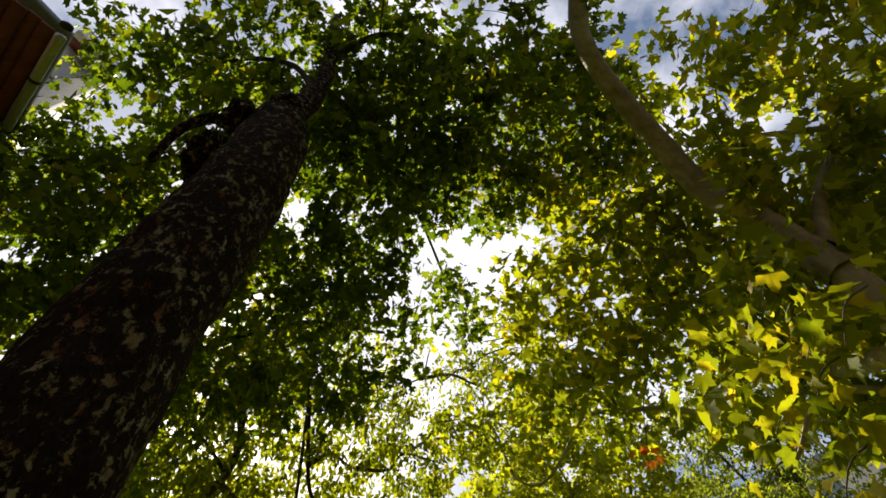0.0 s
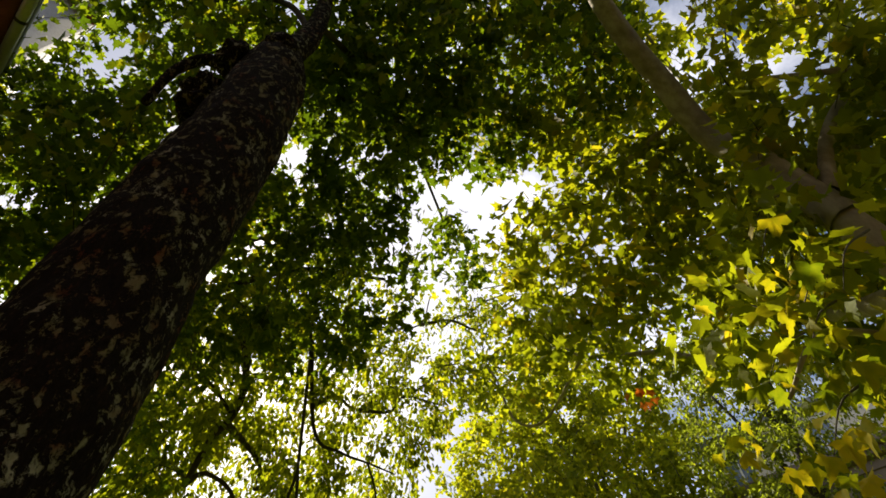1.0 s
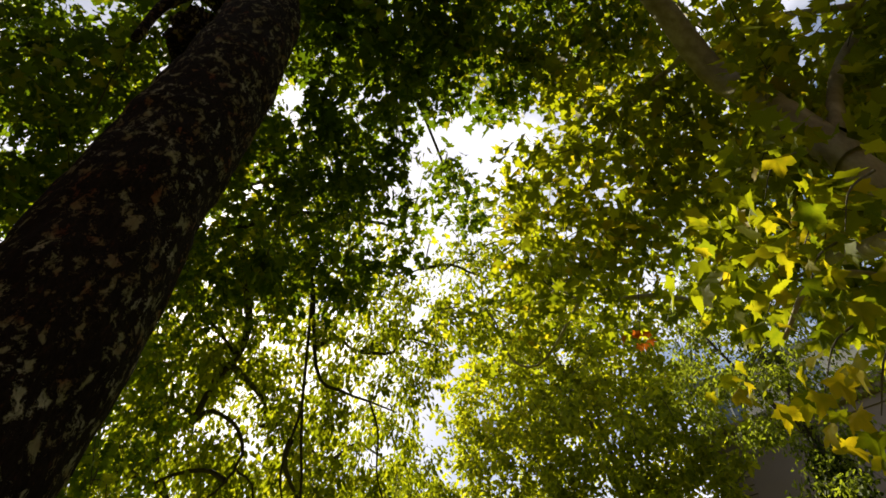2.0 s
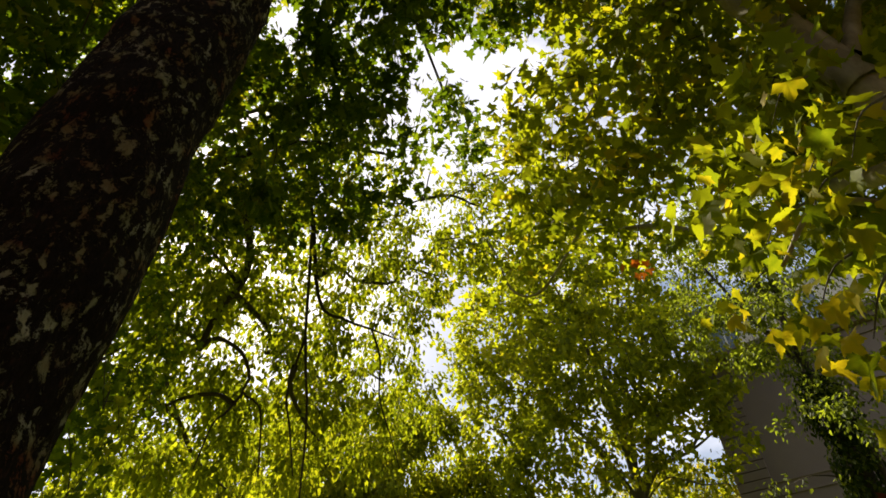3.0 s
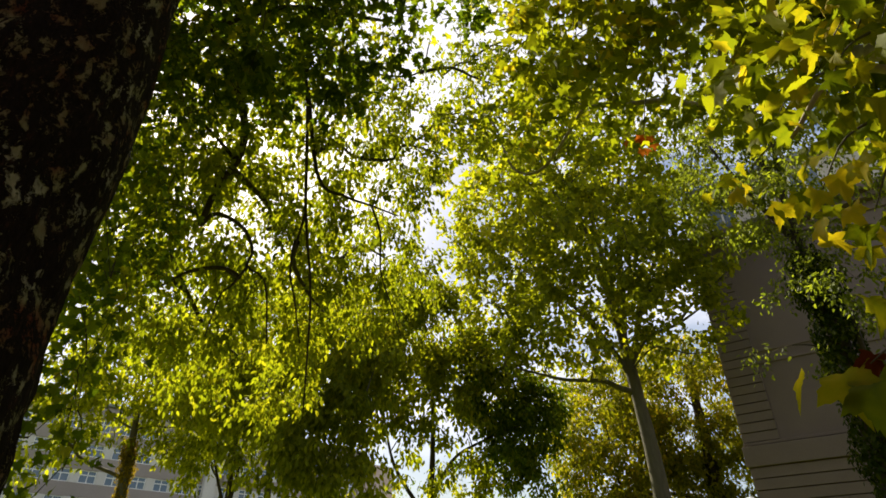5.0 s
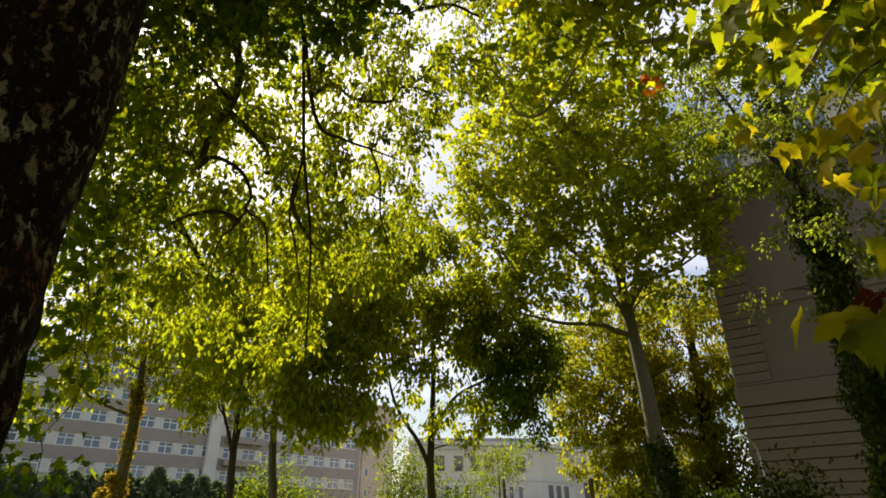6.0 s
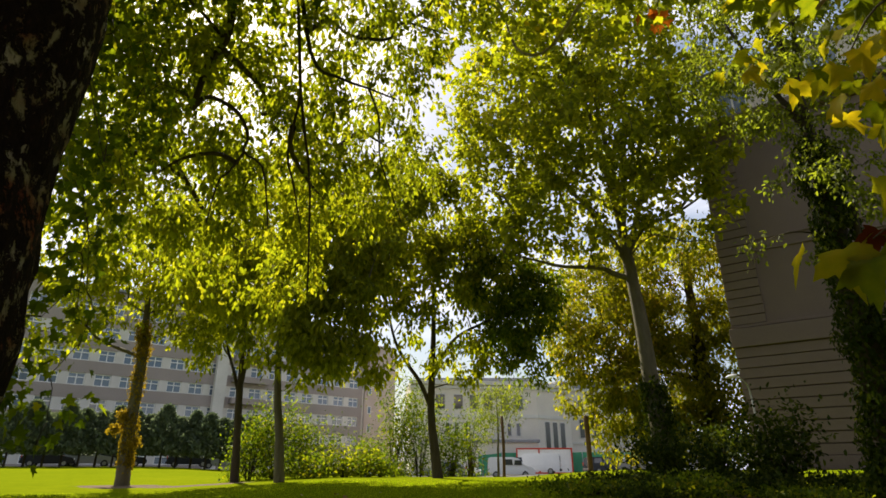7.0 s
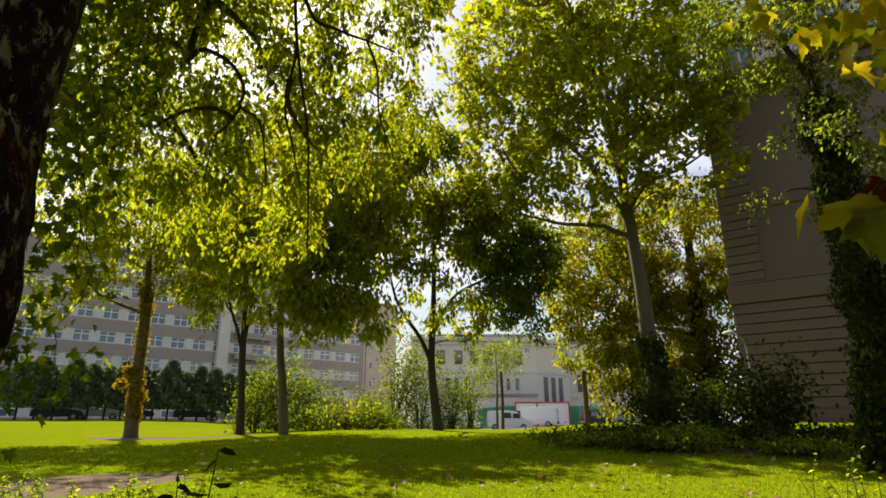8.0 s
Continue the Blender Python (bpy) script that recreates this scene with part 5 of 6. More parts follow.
def park_trees():
    b = spot(19.9, 22)
    c = np.array(b)
    lobes = [lobe(15, 22, 20.5, 4.2, 3.0), lobe(9.5, 21.5, 17.2, 3.2, 3.0), lobe(22, 22, 18.5, 4.2, 3.2), lobe(7.5, 21, 13.2, 2.8, 2.6), lobe(16, 21, 14.0, 4.2, 3.0), lobe(25.5, 21, 13.6, 2.8, 2.6), lobe(8.0, 20, 10.6, 2.2, 1.6), lobe(23, 20.6, 11.0, 2.5, 1.6), lobe(13.5, 20.4, 10.6, 2.8, 1.6), lobe(19, 20, 12.4, 3, 1.6),
             lobe(26.8, 20.5, 9.8, 1.4, 1.0, 0.8), lobe(11.5, 20, 9.0, 1.8, 0.8), lobe(5.2, 21, 12.0, 1.7, 1.5), lobe(4.4, 21.5, 16.2, 2.2, 2.2), lobe(29.3, 20.5, 12.4, 1.4, 1.1, 0.8), lobe(19, 20.5, 16.5, 3.2, 2.4), lobe(16, 20.4, 9.4, 1.4, 0.8, 0.7), lobe(23, 20.4, 9.0, 1.5, 0.9, 0.9), lobe(26.6, 20.6, 8.5, 1.1, 0.8, 0.8), lobe(13.5, 20.6, 8.4, 1.5, 0.6, 0.8)]
    own = [([spot(19.0, 22, 7.9), spot(17.5, 21.8, 8.1), spot(16.1, 21.5, 8.3), spot(12.5, 21, 8.3), spot(9.9, 21, 8.6), spot(6.5, 21, 9.0)], 0.12, 0.03),
           ([spot(18.9, 22, 9.0), spot(18.4, 22, 12.0), spot(17.8, 22, 15.2), spot(17, 22, 19)], 0.17, 0.04),
           ([spot(18.8, 22, 9.4), spot(17.6, 22, 13), spot(16.4, 21.8, 16), spot(14, 21.5, 19.5)], 0.14, 0.04),
           ([spot(18.7, 22, 9.8), spot(19.7, 22, 13), spot(20.6, 22, 15.7), spot(22, 22, 19)], 0.14, 0.04),
           ([spot(18.9, 22, 8.8), spot(21, 21.6, 11.0), spot(23.3, 21.4, 12.9), spot(28.4, 21, 15.9)], 0.12, 0.03),
           ([spot(18.9, 22, 8.9), spot(21, 21.6, 9.8), spot(24.1, 21.4, 10.1), spot(27, 21, 10.5)], 0.09, 0.03),
           ([spot(24.1, 21.4, 10.1), spot(25.9, 21.2, 10.7), spot(29, 21, 11.4), spot(32.4, 20.6, 12.1)], 0.06, 0.02),
           ([spot(18.9, 22, 8.5), spot(16, 21.6, 10.6), spot(13, 21.3, 12), spot(9, 21, 14)], 0.12, 0.03)]
    t4 = grow_tree("plane_tree", "tall plane tree with a straight grey-green trunk and ivied foot", "tree", PARK, b,
              [c + (0.12, 0, -0.1), spot(19.7, 22, 3.2), spot(19.4, 22, 6.1), spot(19.0, 22, 8.3), spot(18.6, 22, 10.2), spot(18.4, 22, 13)], [0.42, 0.29, 0.25, 0.22, 0.16, 0.07], lobes, BARK_GREY, LEAF_FRESH, 41, 1020, 32, "lobed_small", 0.21, own_limbs=own, droop=0.3, spread=0.22, reach=0.6, forks=(0.6, 0.95), twig_r=0.01)
    climber(t4, c, [(0.12, 0, 0.0), (0.02, 0, 1.2), (-0.05, 0, 2.2), (-0.1, 0, 3.0)], 0.46, 1700, LEAF_IVY, 0.15, 6, extra=((0.4, -0.2, 0.8, 0.7), (0.2, -0.2, 1.6, 0.5)))

    b = spot(-0.5, 24)
    c = np.array(b)
    lobes = [lobe(-5, 23.5, 10.0, 2.3, 2.0), lobe(-1, 24, 11.8, 2.5, 2.0), lobe(2.8, 24, 9.8, 2.0, 1.8), lobe(-7.5, 23, 8.4, 1.7, 1.5), lobe(-3, 23, 13.4, 1.9, 1.3), lobe(-4, 22.8, 7.0, 1.3, 0.9), lobe(1.2, 23, 7.6, 1.3, 0.9), lobe(-9.5, 23.5, 10.8, 1.8, 1.5), lobe(-3.2, 23, 5.2, 1.1, 0.7, 0.6), lobe(1.8, 23, 5.4, 1.3, 0.8, 0.7), lobe(3.4, 23.4, 4.4, 0.9, 0.6, 0.6)]
    # boughs in shade: the shade is put in as the darker leaf colour
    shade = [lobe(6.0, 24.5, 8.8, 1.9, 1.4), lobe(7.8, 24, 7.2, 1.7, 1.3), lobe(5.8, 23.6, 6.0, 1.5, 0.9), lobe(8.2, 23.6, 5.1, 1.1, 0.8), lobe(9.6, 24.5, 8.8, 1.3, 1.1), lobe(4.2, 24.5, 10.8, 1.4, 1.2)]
    own = [([spot(-1.1, 24, 3.5), spot(-2.2, 24, 4.5), spot(-3.7, 24, 5.4), spot(-4.9, 24, 6.4), spot(-6, 23.8, 8.4)], 0.10, 0.04),
           ([spot(-1.0, 24, 4.6), spot(1.0, 24, 6.2), spot(4.0, 23.8, 6.9), spot(6.7, 23.6, 7.3), spot(9.2, 23.6, 7.6)], 0.075, 0.025)]
    elm = grow_tree("elm_tree", "dark-stemmed tree with forked trunk and drooping crown", "tree", PARK, b,
              [c + (0.05, 0, -0.1), spot(-0.75, 24, 2.0), spot(-1.1, 24, 3.6), spot(-0.9, 24, 6.9), spot(-1.1, 24, 10.5)], [0.22, 0.18, 0.15, 0.10, 0.03], lobes, BARK_DARK, LEAF_FRESH, 51, 600, 29, "oval", 0.24, own_limbs=own, droop=0.5, spread=0.20, reach=0.55, twig_r=0.009)
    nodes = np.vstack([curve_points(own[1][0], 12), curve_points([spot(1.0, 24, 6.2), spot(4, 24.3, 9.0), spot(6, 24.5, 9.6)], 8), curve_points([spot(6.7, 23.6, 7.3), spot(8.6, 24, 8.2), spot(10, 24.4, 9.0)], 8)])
    tagged(crown_parts(elm, np.random.default_rng(52), nodes, shade, 430, 30, "oval", 0.20, LEAF_DARK, droop=0.4, spread=0.19), "dense lower boughs with shade put into the leaf colour", kind="stuff")

    b = spot(-14.7, 23)
    c = np.array(b)
    lobes = [lobe(-14, 21.5, 8.0, 2.6, 2.2), lobe(-10, 20.5, 6.6, 1.6, 1.2), lobe(-18, 22, 10.2, 2.8, 2.2), lobe(-11.5, 22, 10.6, 2.6, 2.0), lobe(-14, 21, 5.6, 1.8, 1.0), lobe(-22, 22, 8.5, 2.0, 1.8), lobe(-8.2, 20, 4.6, 1.0, 0.7, 0.6), lobe(-12, 20.5, 4.6, 1.4, 0.8, 0.7), lobe(-7, 20.5, 8.6, 1.6, 1.6), lobe(-11, 20.5, 6.0, 1.6, 1.1), lobe(-7.6, 20.5, 5.6, 1.2, 0.9), lobe(-17, 21.5, 6.2, 1.4, 0.9), lobe(-9.5, 20.5, 4.7, 1.3, 0.8, 0.9), lobe(-13, 20.5, 4.9, 1.3, 0.7, 0.9)]
    grow_tree("ash_tree", "slender grey-stemmed tree with drooping yellow-green leaves", "tree", PARK, b,
              [c + (0, 0, -0.1), spot(-15.1, 23, 2.4), spot(-15.7, 23, 4.3), spot(-16.4, 23, 9.5)], [0.20, 0.16, 0.13, 0.04], lobes, BARK_GREY, LEAF_FRESH, 61, 640, 30, "oval", 0.24, droop=0.6, spread=0.20, reach=0.5, forks=(0.5, 0.95), twig_r=0.009)

    b = spot(-18.5, 26)
    c = np.array(b)
    lobes = [lobe(-20.5, 26, 8.0, 2.6, 2.0), lobe(-17, 26, 10.0, 2.6, 2.2), lobe(-23, 25.2, 9.4, 2.3, 1.9), lobe(-21, 25, 6.0, 1.8, 1.0)]
    own = [([spot(-19.0, 26, 4.0), spot(-19.7, 26, 5.0), spot(-20.4, 26, 5.8), spot(-21.4, 26, 7.2)], 0.08, 0.03), ([spot(-19.0, 26, 4.1), spot(-18.7, 26, 5.4), spot(-18.5, 26, 6.6), spot(-18.0, 26, 8.6)], 0.08, 0.03)]
    grow_tree("maple_tree", "thin dark-stemmed tree splitting into three, yellow-green crown", "tree", PARK, b,
              [c + (0.0, 0, -0.1), spot(-18.7, 26, 2.2), spot(-19.0, 26, 4.2), spot(-19.3, 26, 8)], [0.18, 0.15, 0.14, 0.05], lobes, BARK_DARK, LEAF_FRESH, 71, 330, 28, "oval", 0.22, own_limbs=own, droop=0.5, spread=0.20, reach=0.5, forks=(0.55, 0.95), twig_r=0.009)

    b = spot(-27.2, 27)
    c = np.array(b)
    lobes = [lobe(-29.5, 27, 9.6, 2.4, 2.2), lobe(-26, 27, 10.8, 2.6, 2.2), lobe(-31.5, 26.5, 7.8, 1.8, 1.5), lobe(-23.5, 27, 8.0, 1.9, 1.4), lobe(-34, 27, 10, 2.2, 2.0), lobe(-30, 26, 13, 2.6, 1.8), lobe(-35, 25, 6.0, 1.5, 1.4), lobe(-24.5, 26, 6.6, 1.3, 0.8, 0.8), lobe(-31, 26, 6.4, 1.4, 0.9, 0.9)]
    t1 = grow_tree("maple_tree", "tree with a trunk wrapped in golden climbing leaves", "tree", PARK, b,
                   [c + (0, 0, -0.1), spot(-27.4, 27, 2.4), spot(-27.5, 27, 5.4), spot(-27.9, 27, 8)], [0.29, 0.22, 0.20, 0.10], lobes, BARK_GREY, LEAF_FRESH, 81, 480, 28, "oval", 0.22, droop=0.45, spread=0.21, reach=0.5, forks=(0.6, 0.95), twig_r=0.009)
    climber(t1, c, [(0, 0, 0.7)] + [tuple(np.array(spot(a, 27, z)) - c) for a, z in ((-27.4, 2.4), (-27.5, 5.4), (-27.8, 6.9))], 0.27, 3800, LEAF_AMBER, 0.11, 7, extra=((-0.6, -0.2, 2.1, 0.20), (-0.35, -0.2, 2.6, 0.25), (0.25, -0.2, 1.6, 0.25)))

    b = spot(24.0, 32)
    c = np.array(b)
    lobes = [lobe(14.5, 31, 6.0, 2.2, 2.6), lobe(16, 32, 9.2, 3.6, 3.2), lobe(22, 33, 10.5, 3.8, 3.8), lobe(26, 32, 6.0, 2.3, 2.8), lobe(20.5, 32, 5.0, 3.0, 2.6), lobe(17, 32, 3.4, 2.2, 1.8), lobe(25, 31, 3.2, 2.4, 1.6), lobe(22.5, 31, 2.6, 2.4, 1.6)]
    t5 = grow_tree("lime_tree", "old lime tree with golden leaves and an ivied dark trunk", "tree", PARK, b,
                   [c + (0, 0, -0.1), c + (0, 0, 3), c + (0.1, 0, 6), c + (0, 0, 11)], [0.42, 0.36, 0.3, 0.15], lobes, BARK_DARK, LEAF_GOLD, 91, 1450, 34, "oval", 0.22, droop=0.4, spread=0.22, forks=(0.2, 0.95), twig_r=0.009)
    climber(t5, c, [(0, 0, 0), (0, 0, 3), (0.1, 0, 6)], 0.45, 1800, LEAF_IVY, 0.14, 8)

    b = spot(36.2, 12.4)
    c = np.array(b)
    lobes = [lobe(32.6, 12.4, 5.3, 0.8, 0.6), lobe(38.5, 12.2, 8.6, 1.7, 1.6), lobe(33.5, 12.8, 8.8, 1.2, 1.2), lobe(40, 12, 11.6, 2.2, 1.8), lobe(34.0, 12.6, 11.2, 1.5, 1.3), lobe(38, 12, 6.0, 1.0, 0.9), lobe(35, 12.2, 6.6, 0.7, 0.7), lobe(30.5, 13, 9.5, 1.0, 0.9)]
    own = [([spot(36.4, 12.4, 7.3), spot(35.0, 12.4, 8.2), spot(33.7, 12.4, 9.0), spot(31.5, 12.5, 10.8)], 0.075, 0.03),
           ([spot(36.3, 12.4, 7.2), spot(36.1, 12.4, 9.2), spot(35.0, 12.4, 10.6), spot(34.2, 12.4, 12.0)], 0.09, 0.03),
           ([spot(36.3, 12.4, 8.6), spot(37.2, 12.4, 10.0), spot(38, 12.4, 12.2)], 0.07, 0.03),
           ([spot(36.2, 12.4, 3.6), spot(37.4, 12.2, 4.6), spot(38.0, 12.2, 5.8)], 0.07, 0.04)]
    t6 = grow_tree("acacia_tree", "ivy-covered tree with thin grey-green leaves before the house", "tree", PARK, b,
                   [c + (-0.12, 0, -0.1), c + (0, 0, 2), c + (0.02, 0, 4.5), spot(36.2, 12.4, 7.4)], [0.28, 0.22, 0.19, 0.12], lobes, BARK_DARK, LEAF_GREY, 101, 560, 36, "oval", 0.10, own_limbs=own, droop=0.4, spread=0.11, forks=(0.5, 0.95))
    climber(t6, c, [(-0.12, 0, 0.0), (0, 0, 2), (0.02, 0, 4.5), tuple(np.array(spot(36.2, 12.4, 7.2)) - c)], 0.36, 6500, LEAF_IVY, 0.105, 9, extra=((0.15, -0.1, 1.8, 0.5), (0.1, -0.1, 3.0, 0.42), (-0.2, -0.1, 0.6, 0.55)))

    b = spot(5.2, 34)
    c = np.array(b)
    lobes = [lobe(5.2, 34, 4.6, 1.4, 1.2), lobe(4.0, 34, 3.4, 0.9, 0.8), lobe(6.6, 34, 5.2, 0.9, 0.8)]
    grow_tree("young_tree", "small sparse young tree at the edge of the yard", "tree", PARK, b, [c, c + (0, 0, 1.2), c + (0.05, 0, 2.4), c + (0, 0, 4.4)], [0.07, 0.06, 0.05, 0.025], lobes, BARK_GREY, LEAF_GREY, 111, 200, 12, "oval", 0.13, droop=0.4, spread=0.25)


def climber(root, base, path, r, n, mat, size, seed, extra=()):
    """Climbing leaves in a coat round a trunk, with a few bulges."""
    rng = np.random.default_rng(seed)
    p = curve_points(np.array(path) + base, 40)
    k = rng.integers(0, 40, n)
    a = rng.random(n) * 2 * np.pi
    bulge = np.array([0.85 + 0.45 * noise.noise((i * 0.3, seed, 0)) for i in range(40)])
    rr = r * bulge[k] * (0.85 + 0.45 * rng.random(n))
    at = p[k] + np.stack([np.cos(a) * rr, np.sin(a) * rr, rng.normal(size=n) * 0.12], -1)
    out = np.stack([np.cos(a), np.sin(a), np.zeros(n)], -1)
    for x, y, z, w in extra:
        m = n // 8
        q = np.array(base) + (x, y, z) + rng.normal(size=(m, 3)) * w * 0.45
        at, out = np.vstack([at, q]), np.vstack([out, rng.normal(size=(m, 3))])
    m = len(at)
    bag = Bag()
    add_leaves(bag, "oval", at, rng.normal(size=(m, 3)) * 0.5 + np.array((0, 0, -0.8)), out + rng.normal(size=(m, 3)) * 0.4 + np.array((0, 0, 0.3)), size * (0.6 + 0.7 * rng.random(m)))
    tagged(part("ivy", bag, mat, root, "climbing leaves over the bark"), kind="stuff")


park_trees()


def conifer(bearing, distance, high, wide, seed):
    rng = np.random.default_rng(seed)
    b = spot(bearing, distance)
    c = np.array(b)
    root = thing("conifer", b, "dark blue-green conifer in a clipped row", "tree", "row of conifers")
    s = Bag()
    tube(s, curve_points([c + (0, 0, -0.05), c + (0.03, 0, high * 0.5), c + (0, 0, high * 0.96)], 8), np.linspace(0.11, 0.02, 8), 8)
    part("trunk", s, BARK_DARK, root)
    n = 3000
    t = rng.random(n) ** 0.8
    z = 0.9 + t * (high - 0.9)
    r = wide * (np.minimum(1, t * 8 + 0.6) * (1 - t) ** 0.8) * (0.35 + 0.75 * np.sqrt(rng.random(n)))
    a = rng.random(n) * 2 * np.pi
    r *= 1 + 0.3 * np.sin(a * 5 + z * 3 + seed)
    at = c + np.stack([np.cos(a) * r, np.sin(a) * r, z], -1)
    out = np.stack([np.cos(a), np.sin(a), np.full(n, 0.9)], -1) + rng.normal(size=(n, 3)) * 0.3
    bag = Bag()
    add_leaves(bag, "simple", at, out, rng.normal(size=(n, 3)) + np.array((0, 0, 0.6)), 0.36 * (0.6 + 0.8 * rng.random(n)))
    tagged(part("crown", bag, NEEDLES, root), kind="stuff")


for k in range(16):
    conifer(-35.6 + k * 1.20, 60 + (k % 3) * 0.5, 4.5 + 0.4 * math.sin(k * 2.3) + 0.3 * (k % 2), 1.95 + 0.2 * math.sin(k * 1.7), 200 + k)


def shrub(label, bearing, distance, high, wide, n, mat, seed, size=0.13, group="shrubs by the lawn", kind="oval", tall=1.0):
    """A bush: stems from one foot, clumps of leaves over an uneven mound."""
    rng = np.random.default_rng(seed)
    b = spot(bearing, distance)
    c = np.array(b)
    root = thing("shrub", b, label, "shrub", group)
    s = Bag()
    heads = []
    for k in range(14):
        a, q = rng.random() * 6.28, wide * (0.2 + 0.65 * rng.random())
        e = c + (math.cos(a) * q, math.sin(a) * q, high * (0.12 + 0.75 * rng.random()))
        tube(s, curve_points([c + (math.cos(a) * 0.08, math.sin(a) * 0.08, -0.05), (c + e) / 2 + (0, 0, 0.1 * high), e], 6), np.linspace(0.025, 0.006, 6), 5)
        heads.append(e)
    part("branchwork", s, TWIG, root)
    heads = np.array(heads)
    hub = heads[rng.integers(0, len(heads), n)]
    at = hub + rng.normal(size=(n, 3)) * np.array((wide * 0.32, wide * 0.32, high * 0.20 * tall))
    g = np.array([ground_z(x, y) for x, y in at[:, :2]])
    at[:, 2] = np.maximum(at[:, 2], g + 0.05 + 0.2 * rng.random(n))
    bag = Bag()
    add_leaves(bag, kind, at, rng.normal(size=(n, 3)) + np.array((0, 0, -0.3)), rng.normal(size=(n, 3)) * 0.7 + np.array((0, 0, 1)), size * (0.6 + 0.7 * rng.random(n)))
    tagged(part("foliage", bag, mat, root), kind="stuff")


# nearly all take the dark leaf colour in place of the trees' shade
for k, (az, d, hh, ww, n, mt) in enumerate(((-17.4, 28, 2.6, 1.0, 2200, LEAF_DARK), (-15.4, 28, 3.3, 1.1, 2600, LEAF_DARK), (-13.0, 29, 2.2, 1.1, 1500, LEAF_DARK), (-11.0, 28.5, 2.0, 1.1, 1100, LEAF_DARK), (-9.0, 27.5, 1.3, 1.1, 1500, LEAF_ASH), (-7.0, 28.5, 1.7, 1.1, 1500, LEAF_DARK), (-4.6, 30, 4.6, 1.4, 3000, LEAF_DARK), (-2.2, 30, 3.6, 1.3, 2300, LEAF_DARK), (0.9, 29, 2.2, 0.9, 1300, LEAF_DARK), (2.6, 30, 3.2, 0.8, 800, LEAF_DARK), (-5.6, 26.8, 0.9, 1.2, 1300, LEAF_DARK), (-12.0, 26.5, 0.9, 1.3, 1400, LEAF_DARK))):
    shrub(("tall" if hh > 3.5 else "rounded") + (" golden" if mt is LEAF_GOLD else " green") + " shrub at the back of the lawn", az, d, hh, ww, n, mt, 300 + k, 0.14)
shrub("dark evergreen bush beside the house wall", 28.9, 16.0, 1.9, 0.75, 2600, LEAF_IVY, 330, 0.13)
shrub("dark green bush at the foot of the ivied tree", 25.0, 18.5, 1.3, 0.9, 2000, LEAF_IVY, 331, 0.13)
shrub("dark green bush behind the ground ivy", 19.5, 19.5, 1.2, 0.9, 1900, LEAF_IVY, 332, 0.13)
for k in range(9):
    shrub("low dark ground ivy along the edge of the lawn", 13.5 + k * 2.9, 15.8 + 1.3 * math.sin(k * 1.9), 0.36 + 0.16 * math.sin(k * 2.7), 1.15, 1900, LEAF_IVY if k % 3 else LEAF_DARK, 340 + k, 0.10, "ground ivy")

# ================= lawn details =================


def build_grass():
    rng = np.random.default_rng(77)
    n = 110000
    d = 4.5 + 17.5 * rng.random(n) ** 1.25
    a = np.radians(-43 + 86 * rng.random(n))
    x, y = d * np.sin(a), d * np.cos(a)
    keep = np.array([bare_patch(p, q) < 0.35 for p, q in zip(x, y)])
    x, y, d = x[keep], y[keep], d[keep]
    n = len(x)
    z = np.array([ground_z(p, q) for p, q in zip(x, y)])
    h = (0.018 + 0.022 * rng.random(n)) * (1 + 0.8 * (rng.random(n) > 0.98))
    t = rng.random(n) * 2 * np.pi
    w = 0.006 + 0.006 * rng.random(n) + d * 0.0003
    side = np.stack([np.cos(t) * w, np.sin(t) * w, np.zeros(n)], -1)
    foot = np.stack([x, y, z - 0.004], -1)
    lean = rng.normal(size=(n, 3)) * 0.35 * h[:, None]
    lean[:, 2] = h
    v = np.stack([foot - side, foot + side, foot + lean], 1)
    b = Bag()
    b.add(v.reshape(-1, 3), np.arange(3 * n).reshape(-1, 3))
    tagged(part("grass", b, GRASS), "short bright green lawn grass", "grass", kind="stuff")


build_grass()


def fallen_leaves():
    rng = np.random.default_rng(15)
    v, f = SHAPES["lobed"]
    me = bpy.data.meshes.new("fallen_leaf")
    q = v.copy()
    q[:, 2] = 0.25 * np.abs(q[:, 1]) + 0.12 * np.sin(q[:, 0] * 4)
    me.from_pydata([tuple(p) for p in q], [], [tuple(int(i) for i in t) for t in f])
    me.materials.append(DEAD_LEAF)
    for k in range(90):
        az, d = -22 + 58 * rng.random(), 8.6 + 7.5 * rng.random() ** 1.3
        p = spot(az, d)
        ob = new("fallen_leaf", me)
        s = 0.065 + 0.07 * rng.random()
        ob.matrix_world = Matrix.Translation(p + Vector((0, 0, 0.055))) @ Euler((rng.normal() * 0.35, rng.normal() * 0.35, rng.random() * 6.28)).to_matrix().to_4x4() @ Matrix.Diagonal((s, s, s, 1))
        tagged(ob, "dry brown fallen plane leaf on the lawn", "leaf", "fallen leaves")


fallen_leaves()


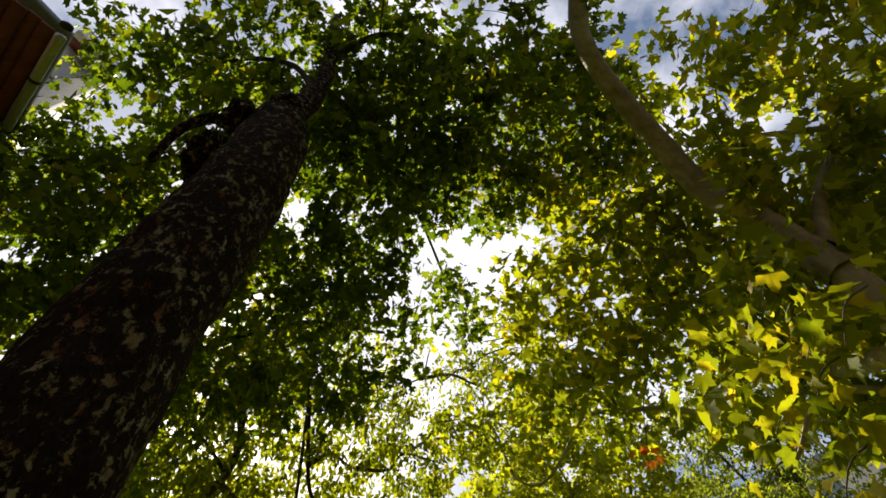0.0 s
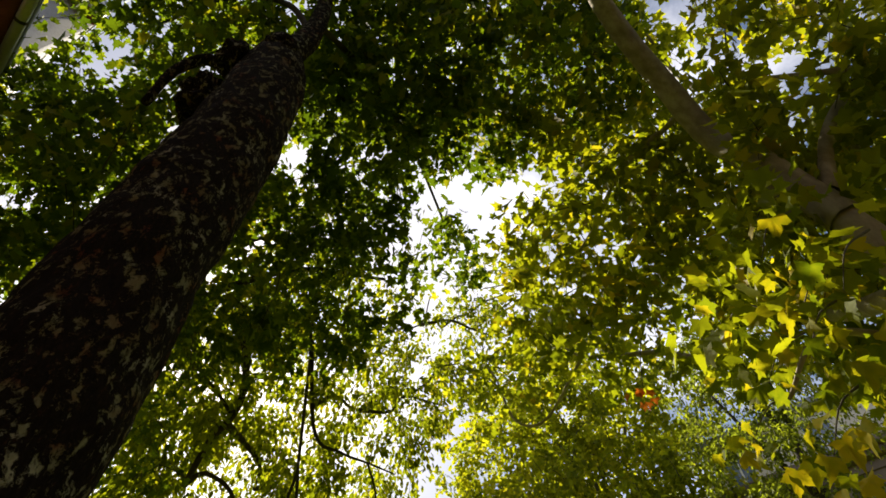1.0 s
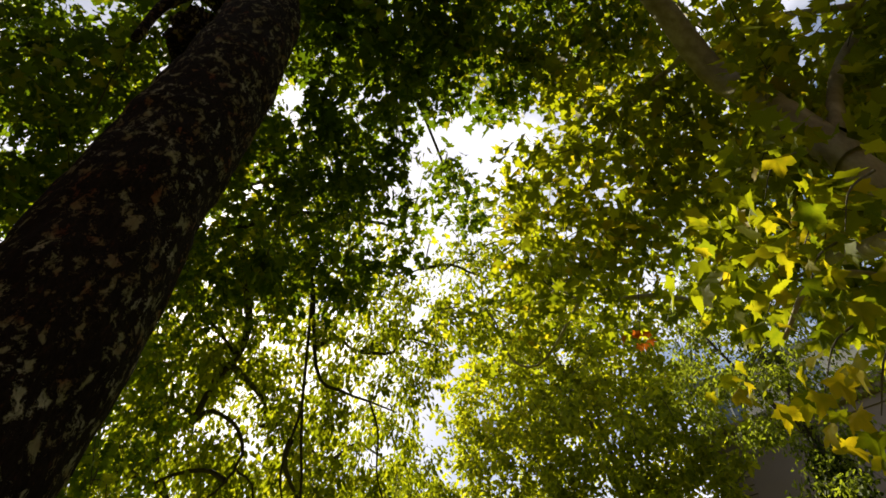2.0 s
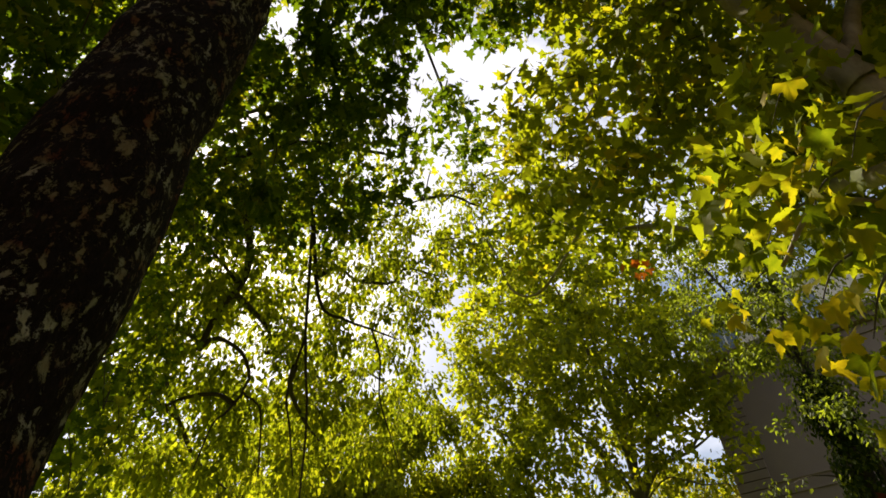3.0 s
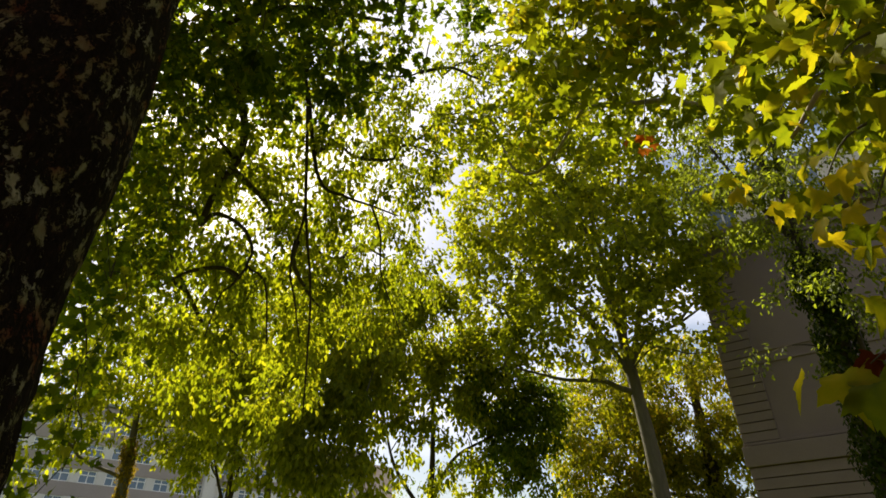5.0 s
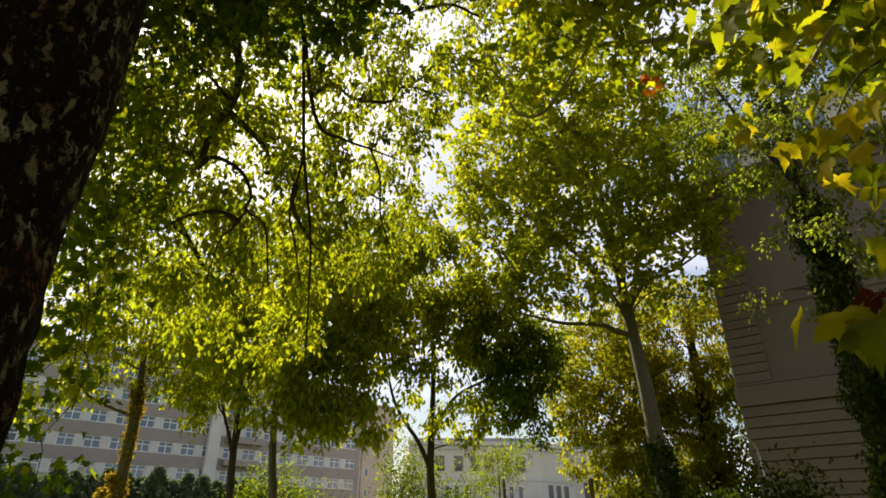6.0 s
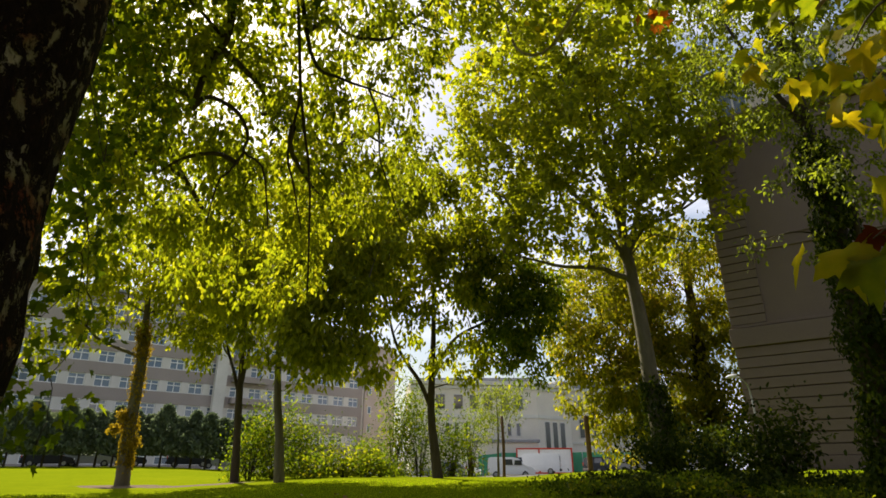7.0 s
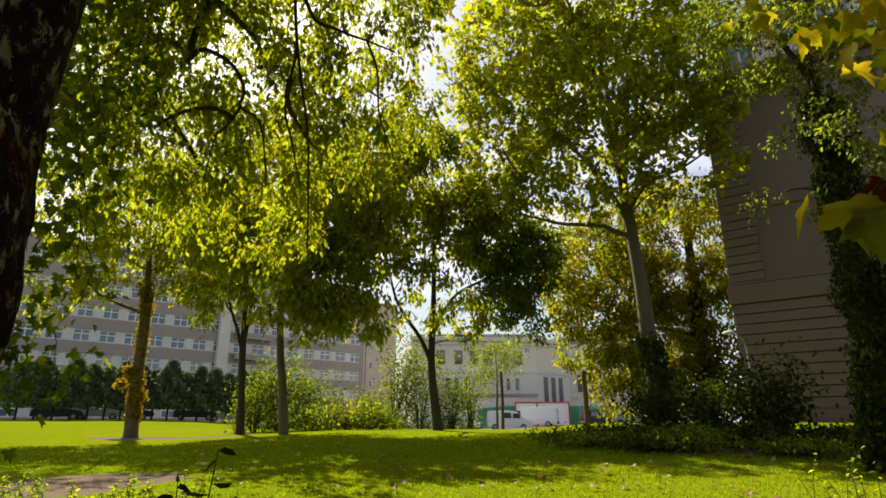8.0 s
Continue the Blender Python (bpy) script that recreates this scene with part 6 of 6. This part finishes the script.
def weed(name, label, place, high, n, size, mat, seed, lean=(0, 0), kind="oval", first=0.15, flat=1.0):
    """A wild plant: a bent stem with alternate leaves."""
    rng = np.random.default_rng(seed)
    root = thing(name, place, label, "plant", "weeds")
    c = np.array(place)
    p = curve_points([c + (0, 0, -0.03), c + (lean[0] * 0.3, lean[1] * 0.3, high * 0.5), c + (lean[0], lean[1], high)], 10)
    s = Bag()
    tube(s, p, np.linspace(0.006, 0.002, 10), 5)
    part("stem", s, TWIG, root)
    u = np.linspace(first, 1, n)
    at = np.stack([np.interp(u, np.linspace(0, 1, 10), p[:, i]) for i in range(3)], -1)
    a = np.arange(n) * 2.4 + rng.random() * 6
    along = np.stack([np.cos(a), np.sin(a), rng.normal(size=n) * 0.4 - 0.1], -1)
    bag = Bag()
    add_leaves(bag, kind, at, along, rng.normal(size=(n, 3)) * (0.4 if flat == 1.0 else 1.0) + np.array((0, 0, flat)), size * (0.7 + 0.6 * rng.random(n)))
    part("foliage", bag, mat, root)


rngw = np.random.default_rng(9)
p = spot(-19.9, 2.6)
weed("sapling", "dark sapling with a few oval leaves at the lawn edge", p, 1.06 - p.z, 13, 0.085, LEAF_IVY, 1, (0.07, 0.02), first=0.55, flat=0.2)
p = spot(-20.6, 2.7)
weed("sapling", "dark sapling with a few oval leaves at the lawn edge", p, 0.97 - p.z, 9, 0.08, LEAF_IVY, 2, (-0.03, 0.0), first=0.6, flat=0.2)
for k in range(120):
    az, d = -41 + 21 * rngw.random() ** 1.2, 6.6 + 3.2 * rngw.random()
    weed("weed", "low wild plant in rough grass", spot(az, d), 0.10 + 0.26 * rngw.random(), 16, 0.065, GRASS if k % 3 else LEAF_FRESH, 400 + k, tuple(rngw.normal(size=2) * 0.06))
for k in range(14):
    az, d = 30 + 9 * rngw.random(), 6.0 + 4 * rngw.random()
    weed("weed", "straggling dry weed at the lawn edge", spot(az, d), 0.3 + 0.4 * rngw.random(), 8, 0.07, LEAF_FRESH, 500 + k, tuple(rngw.normal(size=2) * 0.15))
for k in range(16):
    az, d = -18 + 45 * rngw.random(), 7.5 + 4 * rngw.random()
    weed("weed", "small weed standing out of the lawn", spot(az, d), 0.08 + 0.1 * rngw.random(), 8, 0.05, GRASS, 540 + k)
